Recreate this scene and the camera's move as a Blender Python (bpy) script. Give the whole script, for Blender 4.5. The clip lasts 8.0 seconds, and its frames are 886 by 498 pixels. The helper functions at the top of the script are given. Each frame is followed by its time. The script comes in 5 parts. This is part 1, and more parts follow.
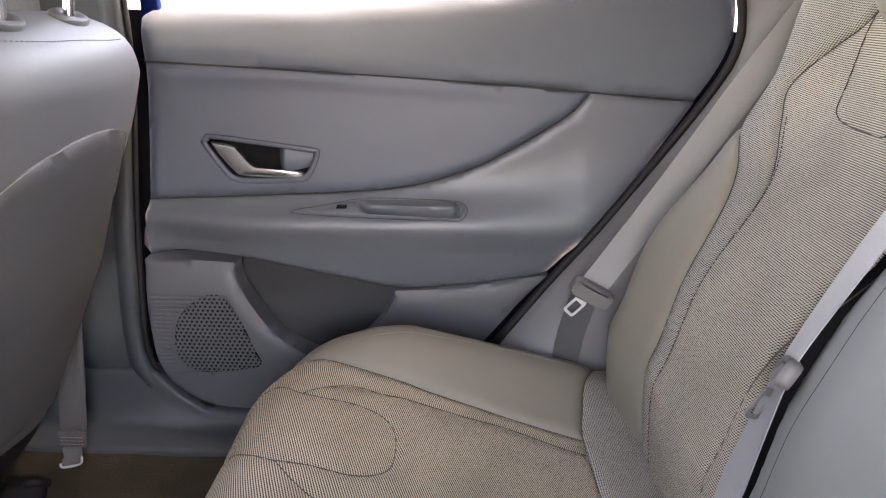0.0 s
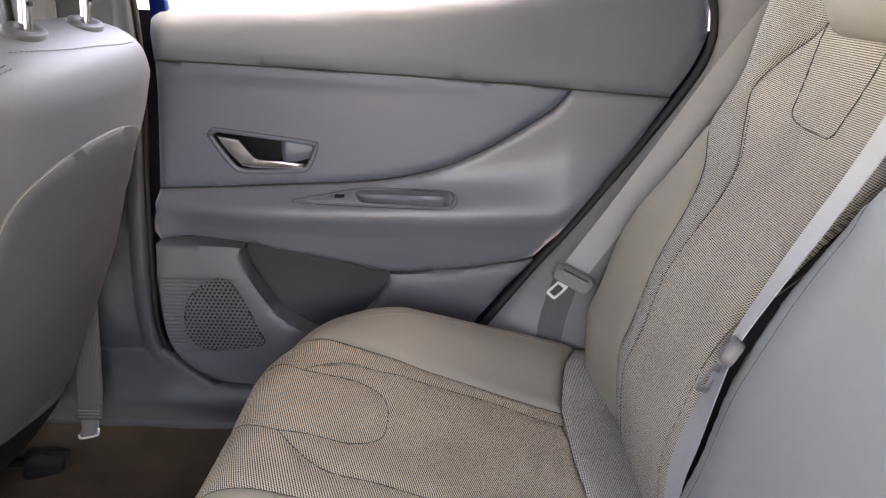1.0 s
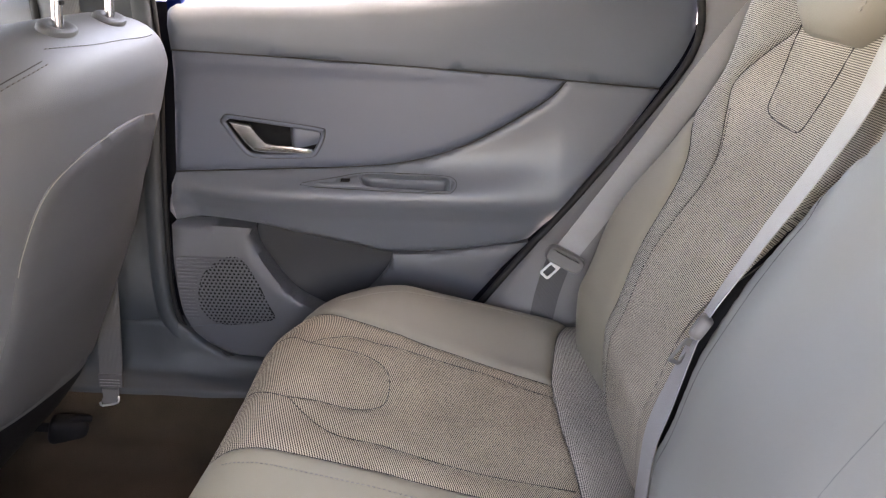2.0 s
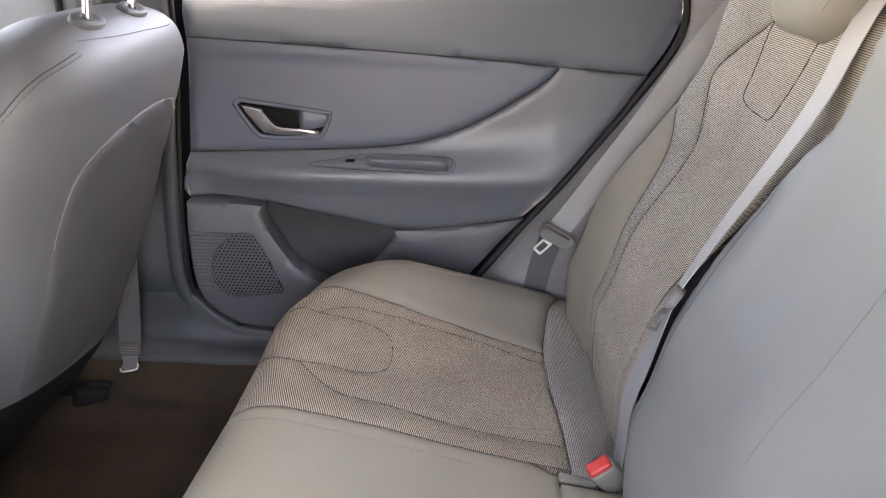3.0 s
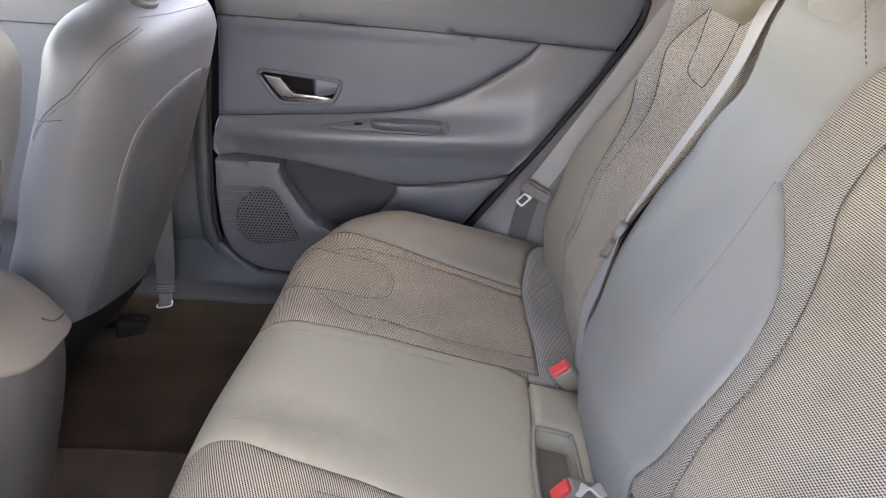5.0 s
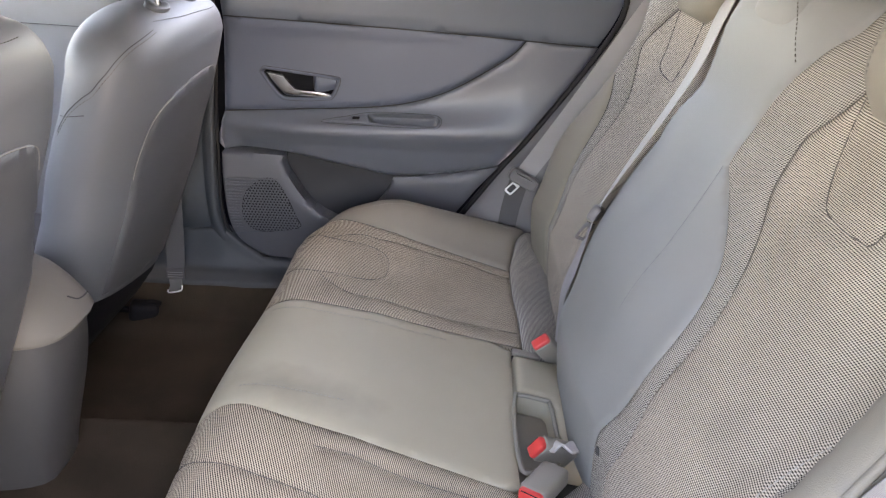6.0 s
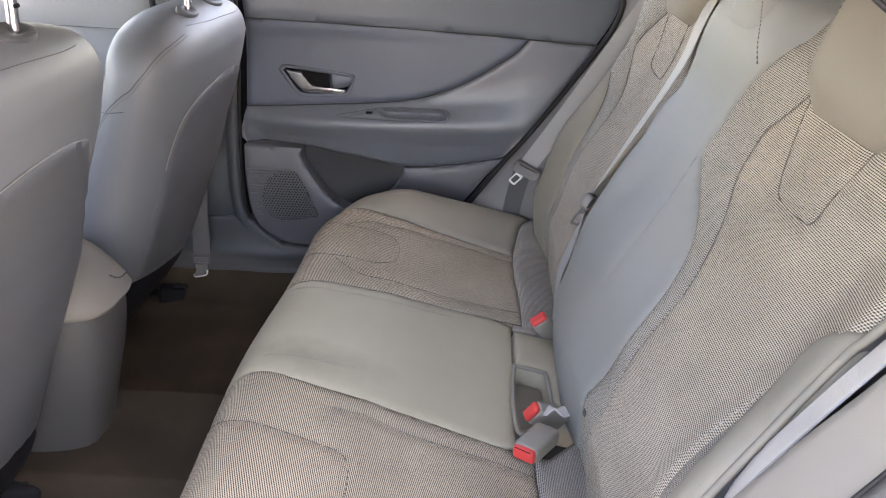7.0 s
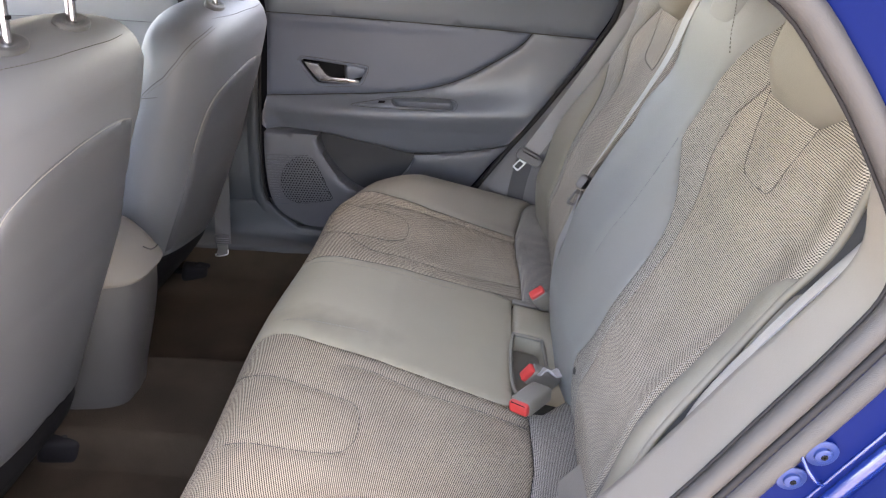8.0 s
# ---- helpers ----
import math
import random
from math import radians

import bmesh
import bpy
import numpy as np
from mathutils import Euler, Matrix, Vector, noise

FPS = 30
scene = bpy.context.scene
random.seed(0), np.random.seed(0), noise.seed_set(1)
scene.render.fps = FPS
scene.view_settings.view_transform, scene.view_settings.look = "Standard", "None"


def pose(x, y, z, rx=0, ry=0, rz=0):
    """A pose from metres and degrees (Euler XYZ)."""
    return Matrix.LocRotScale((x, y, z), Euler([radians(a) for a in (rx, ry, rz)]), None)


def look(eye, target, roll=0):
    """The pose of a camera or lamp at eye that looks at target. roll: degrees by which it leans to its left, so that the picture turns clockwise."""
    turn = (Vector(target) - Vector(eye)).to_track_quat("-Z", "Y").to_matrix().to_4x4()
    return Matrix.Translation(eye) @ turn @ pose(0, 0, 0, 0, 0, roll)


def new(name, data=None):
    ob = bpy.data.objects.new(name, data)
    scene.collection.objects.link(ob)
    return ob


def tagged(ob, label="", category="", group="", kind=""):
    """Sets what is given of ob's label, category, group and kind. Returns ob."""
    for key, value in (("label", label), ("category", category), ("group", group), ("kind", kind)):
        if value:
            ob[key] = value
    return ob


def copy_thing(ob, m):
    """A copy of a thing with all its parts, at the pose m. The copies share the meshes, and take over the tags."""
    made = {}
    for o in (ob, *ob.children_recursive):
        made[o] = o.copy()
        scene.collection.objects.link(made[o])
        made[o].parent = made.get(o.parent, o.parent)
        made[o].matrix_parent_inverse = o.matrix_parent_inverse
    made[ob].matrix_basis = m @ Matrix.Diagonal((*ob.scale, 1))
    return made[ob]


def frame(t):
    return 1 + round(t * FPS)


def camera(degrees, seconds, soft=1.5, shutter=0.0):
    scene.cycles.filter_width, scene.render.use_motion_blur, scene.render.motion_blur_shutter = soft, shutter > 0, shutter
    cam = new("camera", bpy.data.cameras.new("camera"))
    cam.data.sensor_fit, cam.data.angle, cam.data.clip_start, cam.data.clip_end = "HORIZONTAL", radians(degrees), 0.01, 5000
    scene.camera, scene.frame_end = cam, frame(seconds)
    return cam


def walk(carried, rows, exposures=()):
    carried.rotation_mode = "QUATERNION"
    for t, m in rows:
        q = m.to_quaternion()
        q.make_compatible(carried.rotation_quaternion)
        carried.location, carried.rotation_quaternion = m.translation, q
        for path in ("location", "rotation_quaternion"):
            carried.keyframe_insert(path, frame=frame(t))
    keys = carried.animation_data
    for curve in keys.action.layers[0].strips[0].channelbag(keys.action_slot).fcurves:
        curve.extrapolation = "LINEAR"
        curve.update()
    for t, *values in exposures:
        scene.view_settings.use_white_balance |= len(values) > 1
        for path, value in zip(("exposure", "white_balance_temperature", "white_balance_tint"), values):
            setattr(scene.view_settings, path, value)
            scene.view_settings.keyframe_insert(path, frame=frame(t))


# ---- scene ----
cam = camera(65.7, 8.0, soft=1.2)
PATH = [
    (0, (-0.021, -0.413, 0.917), (-0.018, 1.465, 0.23), 1.6),
    (0.5, (-0.012, -0.449, 0.936), (-0.002, 1.417, 0.216), 1.7),
    (1, (0.0, -0.484, 0.956), (-0.004, 1.374, 0.216), 1.6),
    (1.5, (0.007, -0.518, 0.971), (-0.007, 1.33, 0.208), 1.8),
    (3, (0.011, -0.631, 1.02), (-0.001, 1.177, 0.167), 2.2),
    (3.5, (0.029, -0.68, 1.029), (0.011, 1.121, 0.159), 2.4),
    (4, (0.033, -0.728, 1.033), (0.015, 1.064, 0.145), 2.4),
    (4.5, (0.028, -0.789, 1.047), (0.014, 0.996, 0.144), 2.6),
    (5.8, (0.056, -0.944, 1.077), (0.029, 0.834, 0.161), 2.4),
    (6, (0.062, -0.958, 1.086), (0.035, 0.817, 0.164), 2.2),
    (6.5, (0.082, -1.014, 1.098), (0.044, 0.755, 0.167), 2.0),
    (7, (0.083, -1.066, 1.124), (0.014, 0.697, 0.183), 1.6),
    (7.5, (0.088, -1.117, 1.133), (0.005, 0.644, 0.187), 1.7),
    (8, (0.102, -1.183, 1.139), (0.0, 0.574, 0.189), 1.6),
]
walk(cam, [(t, look(eye, target, roll)) for t, eye, target, roll in PATH], [(0.0, 4.67, 9150, 25), (1.5, 4.67, 9150, 25), (4.5, 4.57, 8950, 25), (6.0, 4.52, 8750, 24), (8.0, 4.40, 8650, 23)])

# ---- light ----
world = bpy.data.worlds.new("sky")
scene.world = world
world.use_nodes = True
wn = world.node_tree.nodes
sky = wn.new("ShaderNodeTexSky")
sky.sky_type, sky.sun_disc = "NISHITA", False
sky.sun_elevation, sky.sun_rotation = radians(58), radians(88)
sky.air_density, sky.dust_density = 1.0, 2.0
wn["Background"].inputs["Strength"].default_value = 0.14
world.node_tree.links.new(sky.outputs["Color"], wn["Background"].inputs["Color"])

sun = new("sun", bpy.data.lights.new("sun", "SUN"))
sun.data.energy, sun.data.angle, sun.data.color = 0.7, radians(10), (1.0, 0.95, 0.88)
sun.matrix_world = look((2.64, 0.10, 4.24), (0, 0, 0))


# ---- materials ----
def material(name, rgb, rough=0.6, metal=0.0, var=0.12, scale=40.0, bump=0.15, grain=900.0, coat=0.0, spec=0.5):
    """A surface with broad stains, fine grain and relief."""
    m = bpy.data.materials.new(name)
    m.use_nodes = True
    n, l = m.node_tree.nodes, m.node_tree.links
    p = n["Principled BSDF"]
    p.inputs["Roughness"].default_value, p.inputs["Metallic"].default_value = rough, metal
    p.inputs["Coat Weight"].default_value = coat
    p.inputs["Specular IOR Level"].default_value = spec
    tc = n.new("ShaderNodeTexCoord")
    broad, fine = n.new("ShaderNodeTexNoise"), n.new("ShaderNodeTexNoise")
    broad.inputs["Scale"].default_value, broad.inputs["Detail"].default_value = scale / 8, 5
    fine.inputs["Scale"].default_value, fine.inputs["Detail"].default_value = grain, 2
    ramp = n.new("ShaderNodeMapRange")
    ramp.inputs["From Min"].default_value, ramp.inputs["From Max"].default_value = 0.3, 0.7
    ramp.inputs["To Min"].default_value, ramp.inputs["To Max"].default_value = 1 - var, 1 + var
    mul = n.new("ShaderNodeVectorMath")
    mul.operation = "SCALE"
    mul.inputs[0].default_value = rgb
    for t in (broad, fine):
        l.new(tc.outputs["Object"], t.inputs["Vector"])
    l.new(broad.outputs["Fac"], ramp.inputs["Value"])
    l.new(ramp.outputs["Result"], mul.inputs["Scale"])
    l.new(mul.outputs["Vector"], p.inputs["Base Color"])
    r2 = n.new("ShaderNodeMapRange")
    r2.inputs["To Min"].default_value, r2.inputs["To Max"].default_value = rough * 0.85, min(1.0, rough * 1.15)
    l.new(broad.outputs["Fac"], r2.inputs["Value"])
    l.new(r2.outputs["Result"], p.inputs["Roughness"])
    b = n.new("ShaderNodeBump")
    b.inputs["Strength"].default_value, b.inputs["Distance"].default_value = bump, 0.002
    l.new(fine.outputs["Fac"], b.inputs["Height"])
    l.new(b.outputs["Normal"], p.inputs["Normal"])
    return m


def weave(name, light, dark, width=0.0030, row=0.0024, rib=0.6, lean=0.0):
    """Woven upholstery, in metres of the cloth: rows of pale yarn humps over dark yarn, staggered from row to row."""
    m = bpy.data.materials.new(name)
    m.use_nodes = True
    n, l = m.node_tree.nodes, m.node_tree.links
    p = n["Principled BSDF"]
    p.inputs["Roughness"].default_value = 0.9
    p.inputs["Specular IOR Level"].default_value = 0.2

    def calc(op, a, b=None, c=None):
        q = n.new("ShaderNodeMath")
        q.operation = op
        for k, v in enumerate((a, b, c)):
            if v is None:
                continue
            if isinstance(v, (int, float)):
                q.inputs[k].default_value = v
            else:
                l.new(v, q.inputs[k])
        return q.outputs["Value"]

    uv, sep = n.new("ShaderNodeUVMap"), n.new("ShaderNodeSeparateXYZ")
    uv.uv_map = "cloth"
    l.new(uv.outputs["UV"], sep.inputs["Vector"])
    tc, wob = n.new("ShaderNodeTexCoord"), n.new("ShaderNodeTexNoise")
    wob.inputs["Scale"].default_value, wob.inputs["Detail"].default_value = 160.0, 2
    l.new(tc.outputs["Object"], wob.inputs["Vector"])
    along = calc("MULTIPLY_ADD", wob.outputs["Fac"], 0.0012, sep.outputs["X"])
    across = calc("MULTIPLY_ADD", sep.outputs["X"], lean, sep.outputs["Y"])
    rows_ = calc("SINE", calc("MULTIPLY", across, 2 * math.pi / row))
    half = calc("MULTIPLY", across, math.pi / row)
    knots = calc("SINE", calc("MULTIPLY_ADD", along, 2 * math.pi / width, half))
    mix = calc("MULTIPLY_ADD", knots, 1 - rib, calc("MULTIPLY", rows_, rib))
    fac = calc("SMOOTH_MIN", 1.0, calc("MAXIMUM", 0.0, calc("MULTIPLY_ADD", mix, 0.80, 0.52)), 0.1)
    col = n.new("ShaderNodeMix")
    col.data_type = "RGBA"
    col.inputs["A"].default_value, col.inputs["B"].default_value = (*dark, 1), (*light, 1)
    l.new(fac, col.inputs["Factor"])
    broad, ramp, mul = n.new("ShaderNodeTexNoise"), n.new("ShaderNodeMapRange"), n.new("ShaderNodeVectorMath")
    broad.inputs["Scale"].default_value, broad.inputs["Detail"].default_value = 9.0, 4
    l.new(tc.outputs["Object"], broad.inputs["Vector"])
    ramp.inputs["From Min"].default_value, ramp.inputs["From Max"].default_value = 0.3, 0.7
    ramp.inputs["To Min"].default_value, ramp.inputs["To Max"].default_value = 0.9, 1.1
    mul.operation = "SCALE"
    l.new(broad.outputs["Fac"], ramp.inputs["Value"])
    l.new(col.outputs["Result"], mul.inputs[0])
    l.new(ramp.outputs["Result"], mul.inputs["Scale"])
    l.new(mul.outputs["Vector"], p.inputs["Base Color"])
    b = n.new("ShaderNodeBump")
    b.inputs["Strength"].default_value, b.inputs["Distance"].default_value = 0.5, 0.001
    l.new(fac, b.inputs["Height"])
    l.new(b.outputs["Normal"], p.inputs["Normal"])
    return m


def webbing(name, rgb):
    """Belt webbing with fine lengthwise ribs."""
    m = material(name, rgb, 0.55, var=0.06, bump=0.0)
    n, l = m.node_tree.nodes, m.node_tree.links
    uv = n.new("ShaderNodeUVMap")
    uv.uv_map = "cloth"
    w = n.new("ShaderNodeTexWave")
    w.inputs["Scale"].default_value = 120
    l.new(uv.outputs["UV"], w.inputs["Vector"])
    l.new(w.outputs["Fac"], n["Bump"].inputs["Height"])
    n["Bump"].inputs["Strength"].default_value = 0.3
    return m


def glass(name):
    m = bpy.data.materials.new(name)
    m.use_nodes = True
    p = m.node_tree.nodes["Principled BSDF"]
    p.inputs["Transmission Weight"].default_value = 1.0
    p.inputs["Roughness"].default_value, p.inputs["IOR"].default_value = 0.0, 1.02
    p.inputs["Base Color"].default_value = (0.95, 0.98, 0.97, 1)
    return m


def darker_patch(m, at, size):
    """A soft darker patch with a ragged outline on a surface, at a place (x, y)."""
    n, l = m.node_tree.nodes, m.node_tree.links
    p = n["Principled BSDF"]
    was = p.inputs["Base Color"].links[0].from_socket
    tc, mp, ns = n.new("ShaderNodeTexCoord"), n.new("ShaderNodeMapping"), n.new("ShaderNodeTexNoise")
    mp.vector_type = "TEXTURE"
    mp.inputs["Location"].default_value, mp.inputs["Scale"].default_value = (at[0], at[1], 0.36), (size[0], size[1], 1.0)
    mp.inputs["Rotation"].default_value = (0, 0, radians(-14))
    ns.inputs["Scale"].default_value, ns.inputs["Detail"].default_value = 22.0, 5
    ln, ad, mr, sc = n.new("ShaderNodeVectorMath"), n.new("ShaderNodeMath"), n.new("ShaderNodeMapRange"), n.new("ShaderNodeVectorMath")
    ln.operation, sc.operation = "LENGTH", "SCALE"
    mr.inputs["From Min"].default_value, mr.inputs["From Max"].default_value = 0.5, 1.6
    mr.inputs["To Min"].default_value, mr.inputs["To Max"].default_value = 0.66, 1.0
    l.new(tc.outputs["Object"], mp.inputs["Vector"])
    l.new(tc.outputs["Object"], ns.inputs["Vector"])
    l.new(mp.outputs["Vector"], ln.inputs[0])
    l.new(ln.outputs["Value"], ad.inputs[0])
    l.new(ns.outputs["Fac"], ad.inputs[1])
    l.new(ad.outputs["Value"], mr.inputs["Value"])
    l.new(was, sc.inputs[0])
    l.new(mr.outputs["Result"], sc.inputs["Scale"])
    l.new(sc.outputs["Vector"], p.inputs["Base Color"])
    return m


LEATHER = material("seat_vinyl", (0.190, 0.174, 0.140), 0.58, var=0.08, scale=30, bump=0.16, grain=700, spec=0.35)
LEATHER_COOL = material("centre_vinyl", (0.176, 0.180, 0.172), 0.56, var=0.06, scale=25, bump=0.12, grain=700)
FABRIC = weave("seat_cloth", (0.475, 0.420, 0.350), (0.032, 0.028, 0.023), 0.0031, 0.0026, 0.62)
RIBBED = weave("cushion_cloth", (0.475, 0.408, 0.312), (0.026, 0.022, 0.017), 0.0040, 0.0030, 0.74, 0.35)
STRIP = weave("bolster_cloth", (0.41, 0.383, 0.336), (0.026, 0.025, 0.023), 0.0030, 0.0027, 0.5)
CLOTH_SEAM = material("cloth_seam", (0.085, 0.078, 0.068), 0.9, bump=0.0)
# the bolsters' vinyl with brighter light put into its colour, and a darker patch
LEATHER_LIT = darker_patch(material("lit_seat_vinyl", (0.292, 0.262, 0.192), 0.58, var=0.08, scale=30, bump=0.16, grain=700, spec=0.35), (-0.19, -0.085), (0.16, 0.05))
THREAD = material("seam_thread", (0.03, 0.028, 0.026), 0.8)
STITCH = material("pale_stitch", (0.30, 0.28, 0.25), 0.7)
DOOR_UP = material("door_upper_trim", (0.078, 0.091, 0.108), 0.55, var=0.05, bump=0.2, grain=1400)
DOOR_IN = material("door_insert_vinyl", (0.079, 0.092, 0.120), 0.44, var=0.05, bump=0.15, grain=1100)
DOOR_ARM = material("door_armrest_vinyl", (0.105, 0.113, 0.128), 0.36, var=0.05, bump=0.12, grain=1000)
DOOR_LOW = material("door_lower_plastic", (0.083, 0.085, 0.095), 0.44, var=0.05, bump=0.25, grain=1400)
POCKET = material("shaded_pocket_plastic", (0.014, 0.014, 0.017), 0.6, var=0.08, bump=0.2, grain=1200)
PLASTIC = material("grey_trim_plastic", (0.044, 0.042, 0.040), 0.5, var=0.06, bump=0.25, grain=1300)
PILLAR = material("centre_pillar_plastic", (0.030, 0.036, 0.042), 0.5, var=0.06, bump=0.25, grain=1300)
TRIM_PALE = material("lit_pillar_trim", (0.232, 0.208, 0.180), 0.55, var=0.05, bump=0.2, grain=1300)
SEAT_BACK = material("front_seat_vinyl", (0.108, 0.114, 0.119), 0.5, var=0.07, scale=25, bump=0.12, grain=800)
# darkened to hold the shade on the lower half of the seat backs
SEAT_PANEL = material("shaded_front_seat_vinyl", (0.064, 0.067, 0.070), 0.5, var=0.07, bump=0.12, grain=800)
FRONT_TRIM = material("front_door_trim", (0.23, 0.232, 0.238), 0.55, var=0.05, bump=0.2, grain=1400)
CARPET = material("carpet", (0.032, 0.0245, 0.0175), 1.0, var=0.3, scale=60, bump=0.9, grain=420, spec=0.1)
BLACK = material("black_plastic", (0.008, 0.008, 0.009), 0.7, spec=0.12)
RUBBER = material("black_rubber", (0.010, 0.010, 0.011), 0.6, spec=0.25)
# for faint thread, and for painted highlights on the welt and pocket edge
FAINT = material("faint_stitch_and_highlight", (0.215, 0.203, 0.176), 0.7)
LID = material("console_lid_vinyl", (0.100, 0.089, 0.074), 0.68, var=0.08, bump=0.12, grain=800)
CONSOLE = material("console_plastic", (0.050, 0.048, 0.046), 0.45, var=0.06, bump=0.2, grain=1300)
TRIM_MID = material("shaded_pillar_trim", (0.135, 0.131, 0.132), 0.5, var=0.06, bump=0.2, grain=1300)
RUBBER_GREY = material("grey_weatherstrip", (0.044, 0.041, 0.038), 0.6, bump=0.2)
ZINC = material("zinc_plate", (0.17, 0.165, 0.16), 0.4, 0.3, var=0.08, bump=0.05)
CHROME = material("chrome", (0.85, 0.85, 0.86), 0.16, 1.0, var=0.03, bump=0.0)
SATIN = material("satin_chrome", (0.92, 0.92, 0.93), 0.22, 0.92, var=0.03, bump=0.0)
STEEL = material("belt_steel", (0.85, 0.85, 0.85), 0.35, 0.6, var=0.05, bump=0.0)
# one webbing in four tones: light and shade are put into the colour
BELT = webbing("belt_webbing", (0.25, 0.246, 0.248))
BELT_SHADED = webbing("shaded_belt_webbing", (0.065, 0.064, 0.066))
BELT_LIT = webbing("lit_belt_webbing", (0.48, 0.46, 0.43))
BELT_HALF_LIT = webbing("half_lit_belt_webbing", (0.36, 0.35, 0.332))
LATCH = material("belt_latch_plastic", (0.125, 0.120, 0.118), 0.45)
GREY_SOFT = material("grey_latch_plastic", (0.185, 0.168, 0.138), 0.5)
RED = material("red_button", (0.55, 0.04, 0.035), 0.4, var=0.05, bump=0.0)
PAINT = material("blue_car_paint", (0.0004, 0.007, 0.062), 0.3, 0.0, var=0.04, bump=0.0, coat=0.0, spec=0.07)
# the body blue made lighter and glossier, to put in highlights on edges
PAINT_HIGHLIGHT = material("highlight_blue_paint", (0.004, 0.020, 0.120), 0.16, 0.0, var=0.03, bump=0.0, coat=1.0, spec=0.5)
SCREW_PAINT = material("painted_screw", (0.012, 0.028, 0.105), 0.4, 0.0, var=0.06, bump=0.0, spec=0.4)
HEADLINER = material("headliner", (0.5, 0.49, 0.47), 0.95, var=0.04, bump=0.3)
CONCRETE = material("worn_concrete", (0.36, 0.35, 0.335), 0.9, var=0.2, scale=6, bump=0.6, grain=120)
GLASS = glass("window_glass")


# ---- building helpers ----
def smooth(a, b, x):
    t = min(1.0, max(0.0, (x - a) / (b - a)))
    return t * t * (3 - 2 * t)


def spline(pts, n=8, closed=False):
    """A Catmull-Rom line through the points."""
    p = [tuple(q) for q in pts]
    k = len(p)
    out = []
    for i in range(k if closed else k - 1):
        a = p[(i - 1) % k] if closed or i else p[0]
        b, c = p[i], p[(i + 1) % k]
        d = p[(i + 2) % k] if closed or i + 2 < k else p[-1]
        for j in range(n):
            t = j / n
            out.append(tuple(0.5 * (2 * y + (z - x) * t + (2 * x - 5 * y + 4 * z - w) * t * t + (3 * y - x - 3 * z + w) * t ** 3)
                             for x, y, z, w in zip(a, b, c, d)))
    if not closed:
        out.append(p[-1])
    return out


def part(name, data, mat, parent=None, label=""):
    """Links a mesh (or bmesh) as one object, under a thing or a part."""
    if isinstance(data, bmesh.types.BMesh):
        me = bpy.data.meshes.new(name)
        data.to_mesh(me)
        data.free()
        data = me
    data.materials.clear()
    data.materials.append(mat)
    ob = new(name, data)
    ob.parent = parent
    return tagged(ob, label)


def thing(name, label, category, group="", kind="", at=(0, 0, 0)):
    ob = tagged(new(name), label, category, group, kind)
    ob.empty_display_size = 0.05
    ob.location = at
    return ob


def shade(me, angle=None):
    me.polygons.foreach_set("use_smooth", [True] * len(me.polygons))
    if angle:
        me.set_sharp_from_angle(angle=radians(angle))
    return me


def faces(verts, polys, uvs=None, angle=None):
    me = bpy.data.meshes.new("piece")
    me.from_pydata([tuple(v) for v in verts], [], polys)
    if uvs is not None:
        layer = me.uv_layers.new(name="cloth")
        idx = np.empty(len(me.loops), dtype=np.int32)
        me.loops.foreach_get("vertex_index", idx)
        layer.data.foreach_set("uv", np.asarray(uvs, dtype=np.float32)[idx].ravel())
    me.update()
    return shade(me, angle)


def dist_to(points, lines):
    """The distance of each 2D point to the nearest of the polylines."""
    pts = np.asarray(points, float)
    best = np.full(len(pts), 9.0)
    for line in lines:
        a = np.asarray(line[:-1], float)
        b = np.asarray(line[1:], float)
        ab = b - a
        ll = np.maximum((ab ** 2).sum(1), 1e-12)
        for s in range(0, len(pts), 4000):
            q = pts[s:s + 4000]
            t = np.clip(((q[:, None, :] - a) * ab).sum(2) / ll, 0, 1)
            d = np.sqrt(((q[:, None, :] - (a + t[..., None] * ab)) ** 2).sum(2)).min(1)
            best[s:s + 4000] = np.minimum(best[s:s + 4000], d)
    return best


def inside(points, poly):
    pts, p = np.asarray(points, float), np.asarray(poly, float)
    q = np.roll(p, -1, 0)
    res = np.zeros(len(pts), bool)
    for (x1, y1), (x2, y2) in zip(p, q):
        if y1 != y2:
            c = (y1 > pts[:, 1]) != (y2 > pts[:, 1])
            res ^= c & (pts[:, 0] < (x2 - x1) * (pts[:, 1] - y1) / (y2 - y1) + x1)
    return res


def resample(poly, step):
    out = []
    k = len(poly)
    for i in range(k):
        a, b = Vector(poly[i]), Vector(poly[(i + 1) % k])
        n = max(1, int((b - a).length / step))
        if (b - a).length < 1e-5:
            continue
        out += [tuple(a.lerp(b, j / n)) for j in range(n)]
    return out


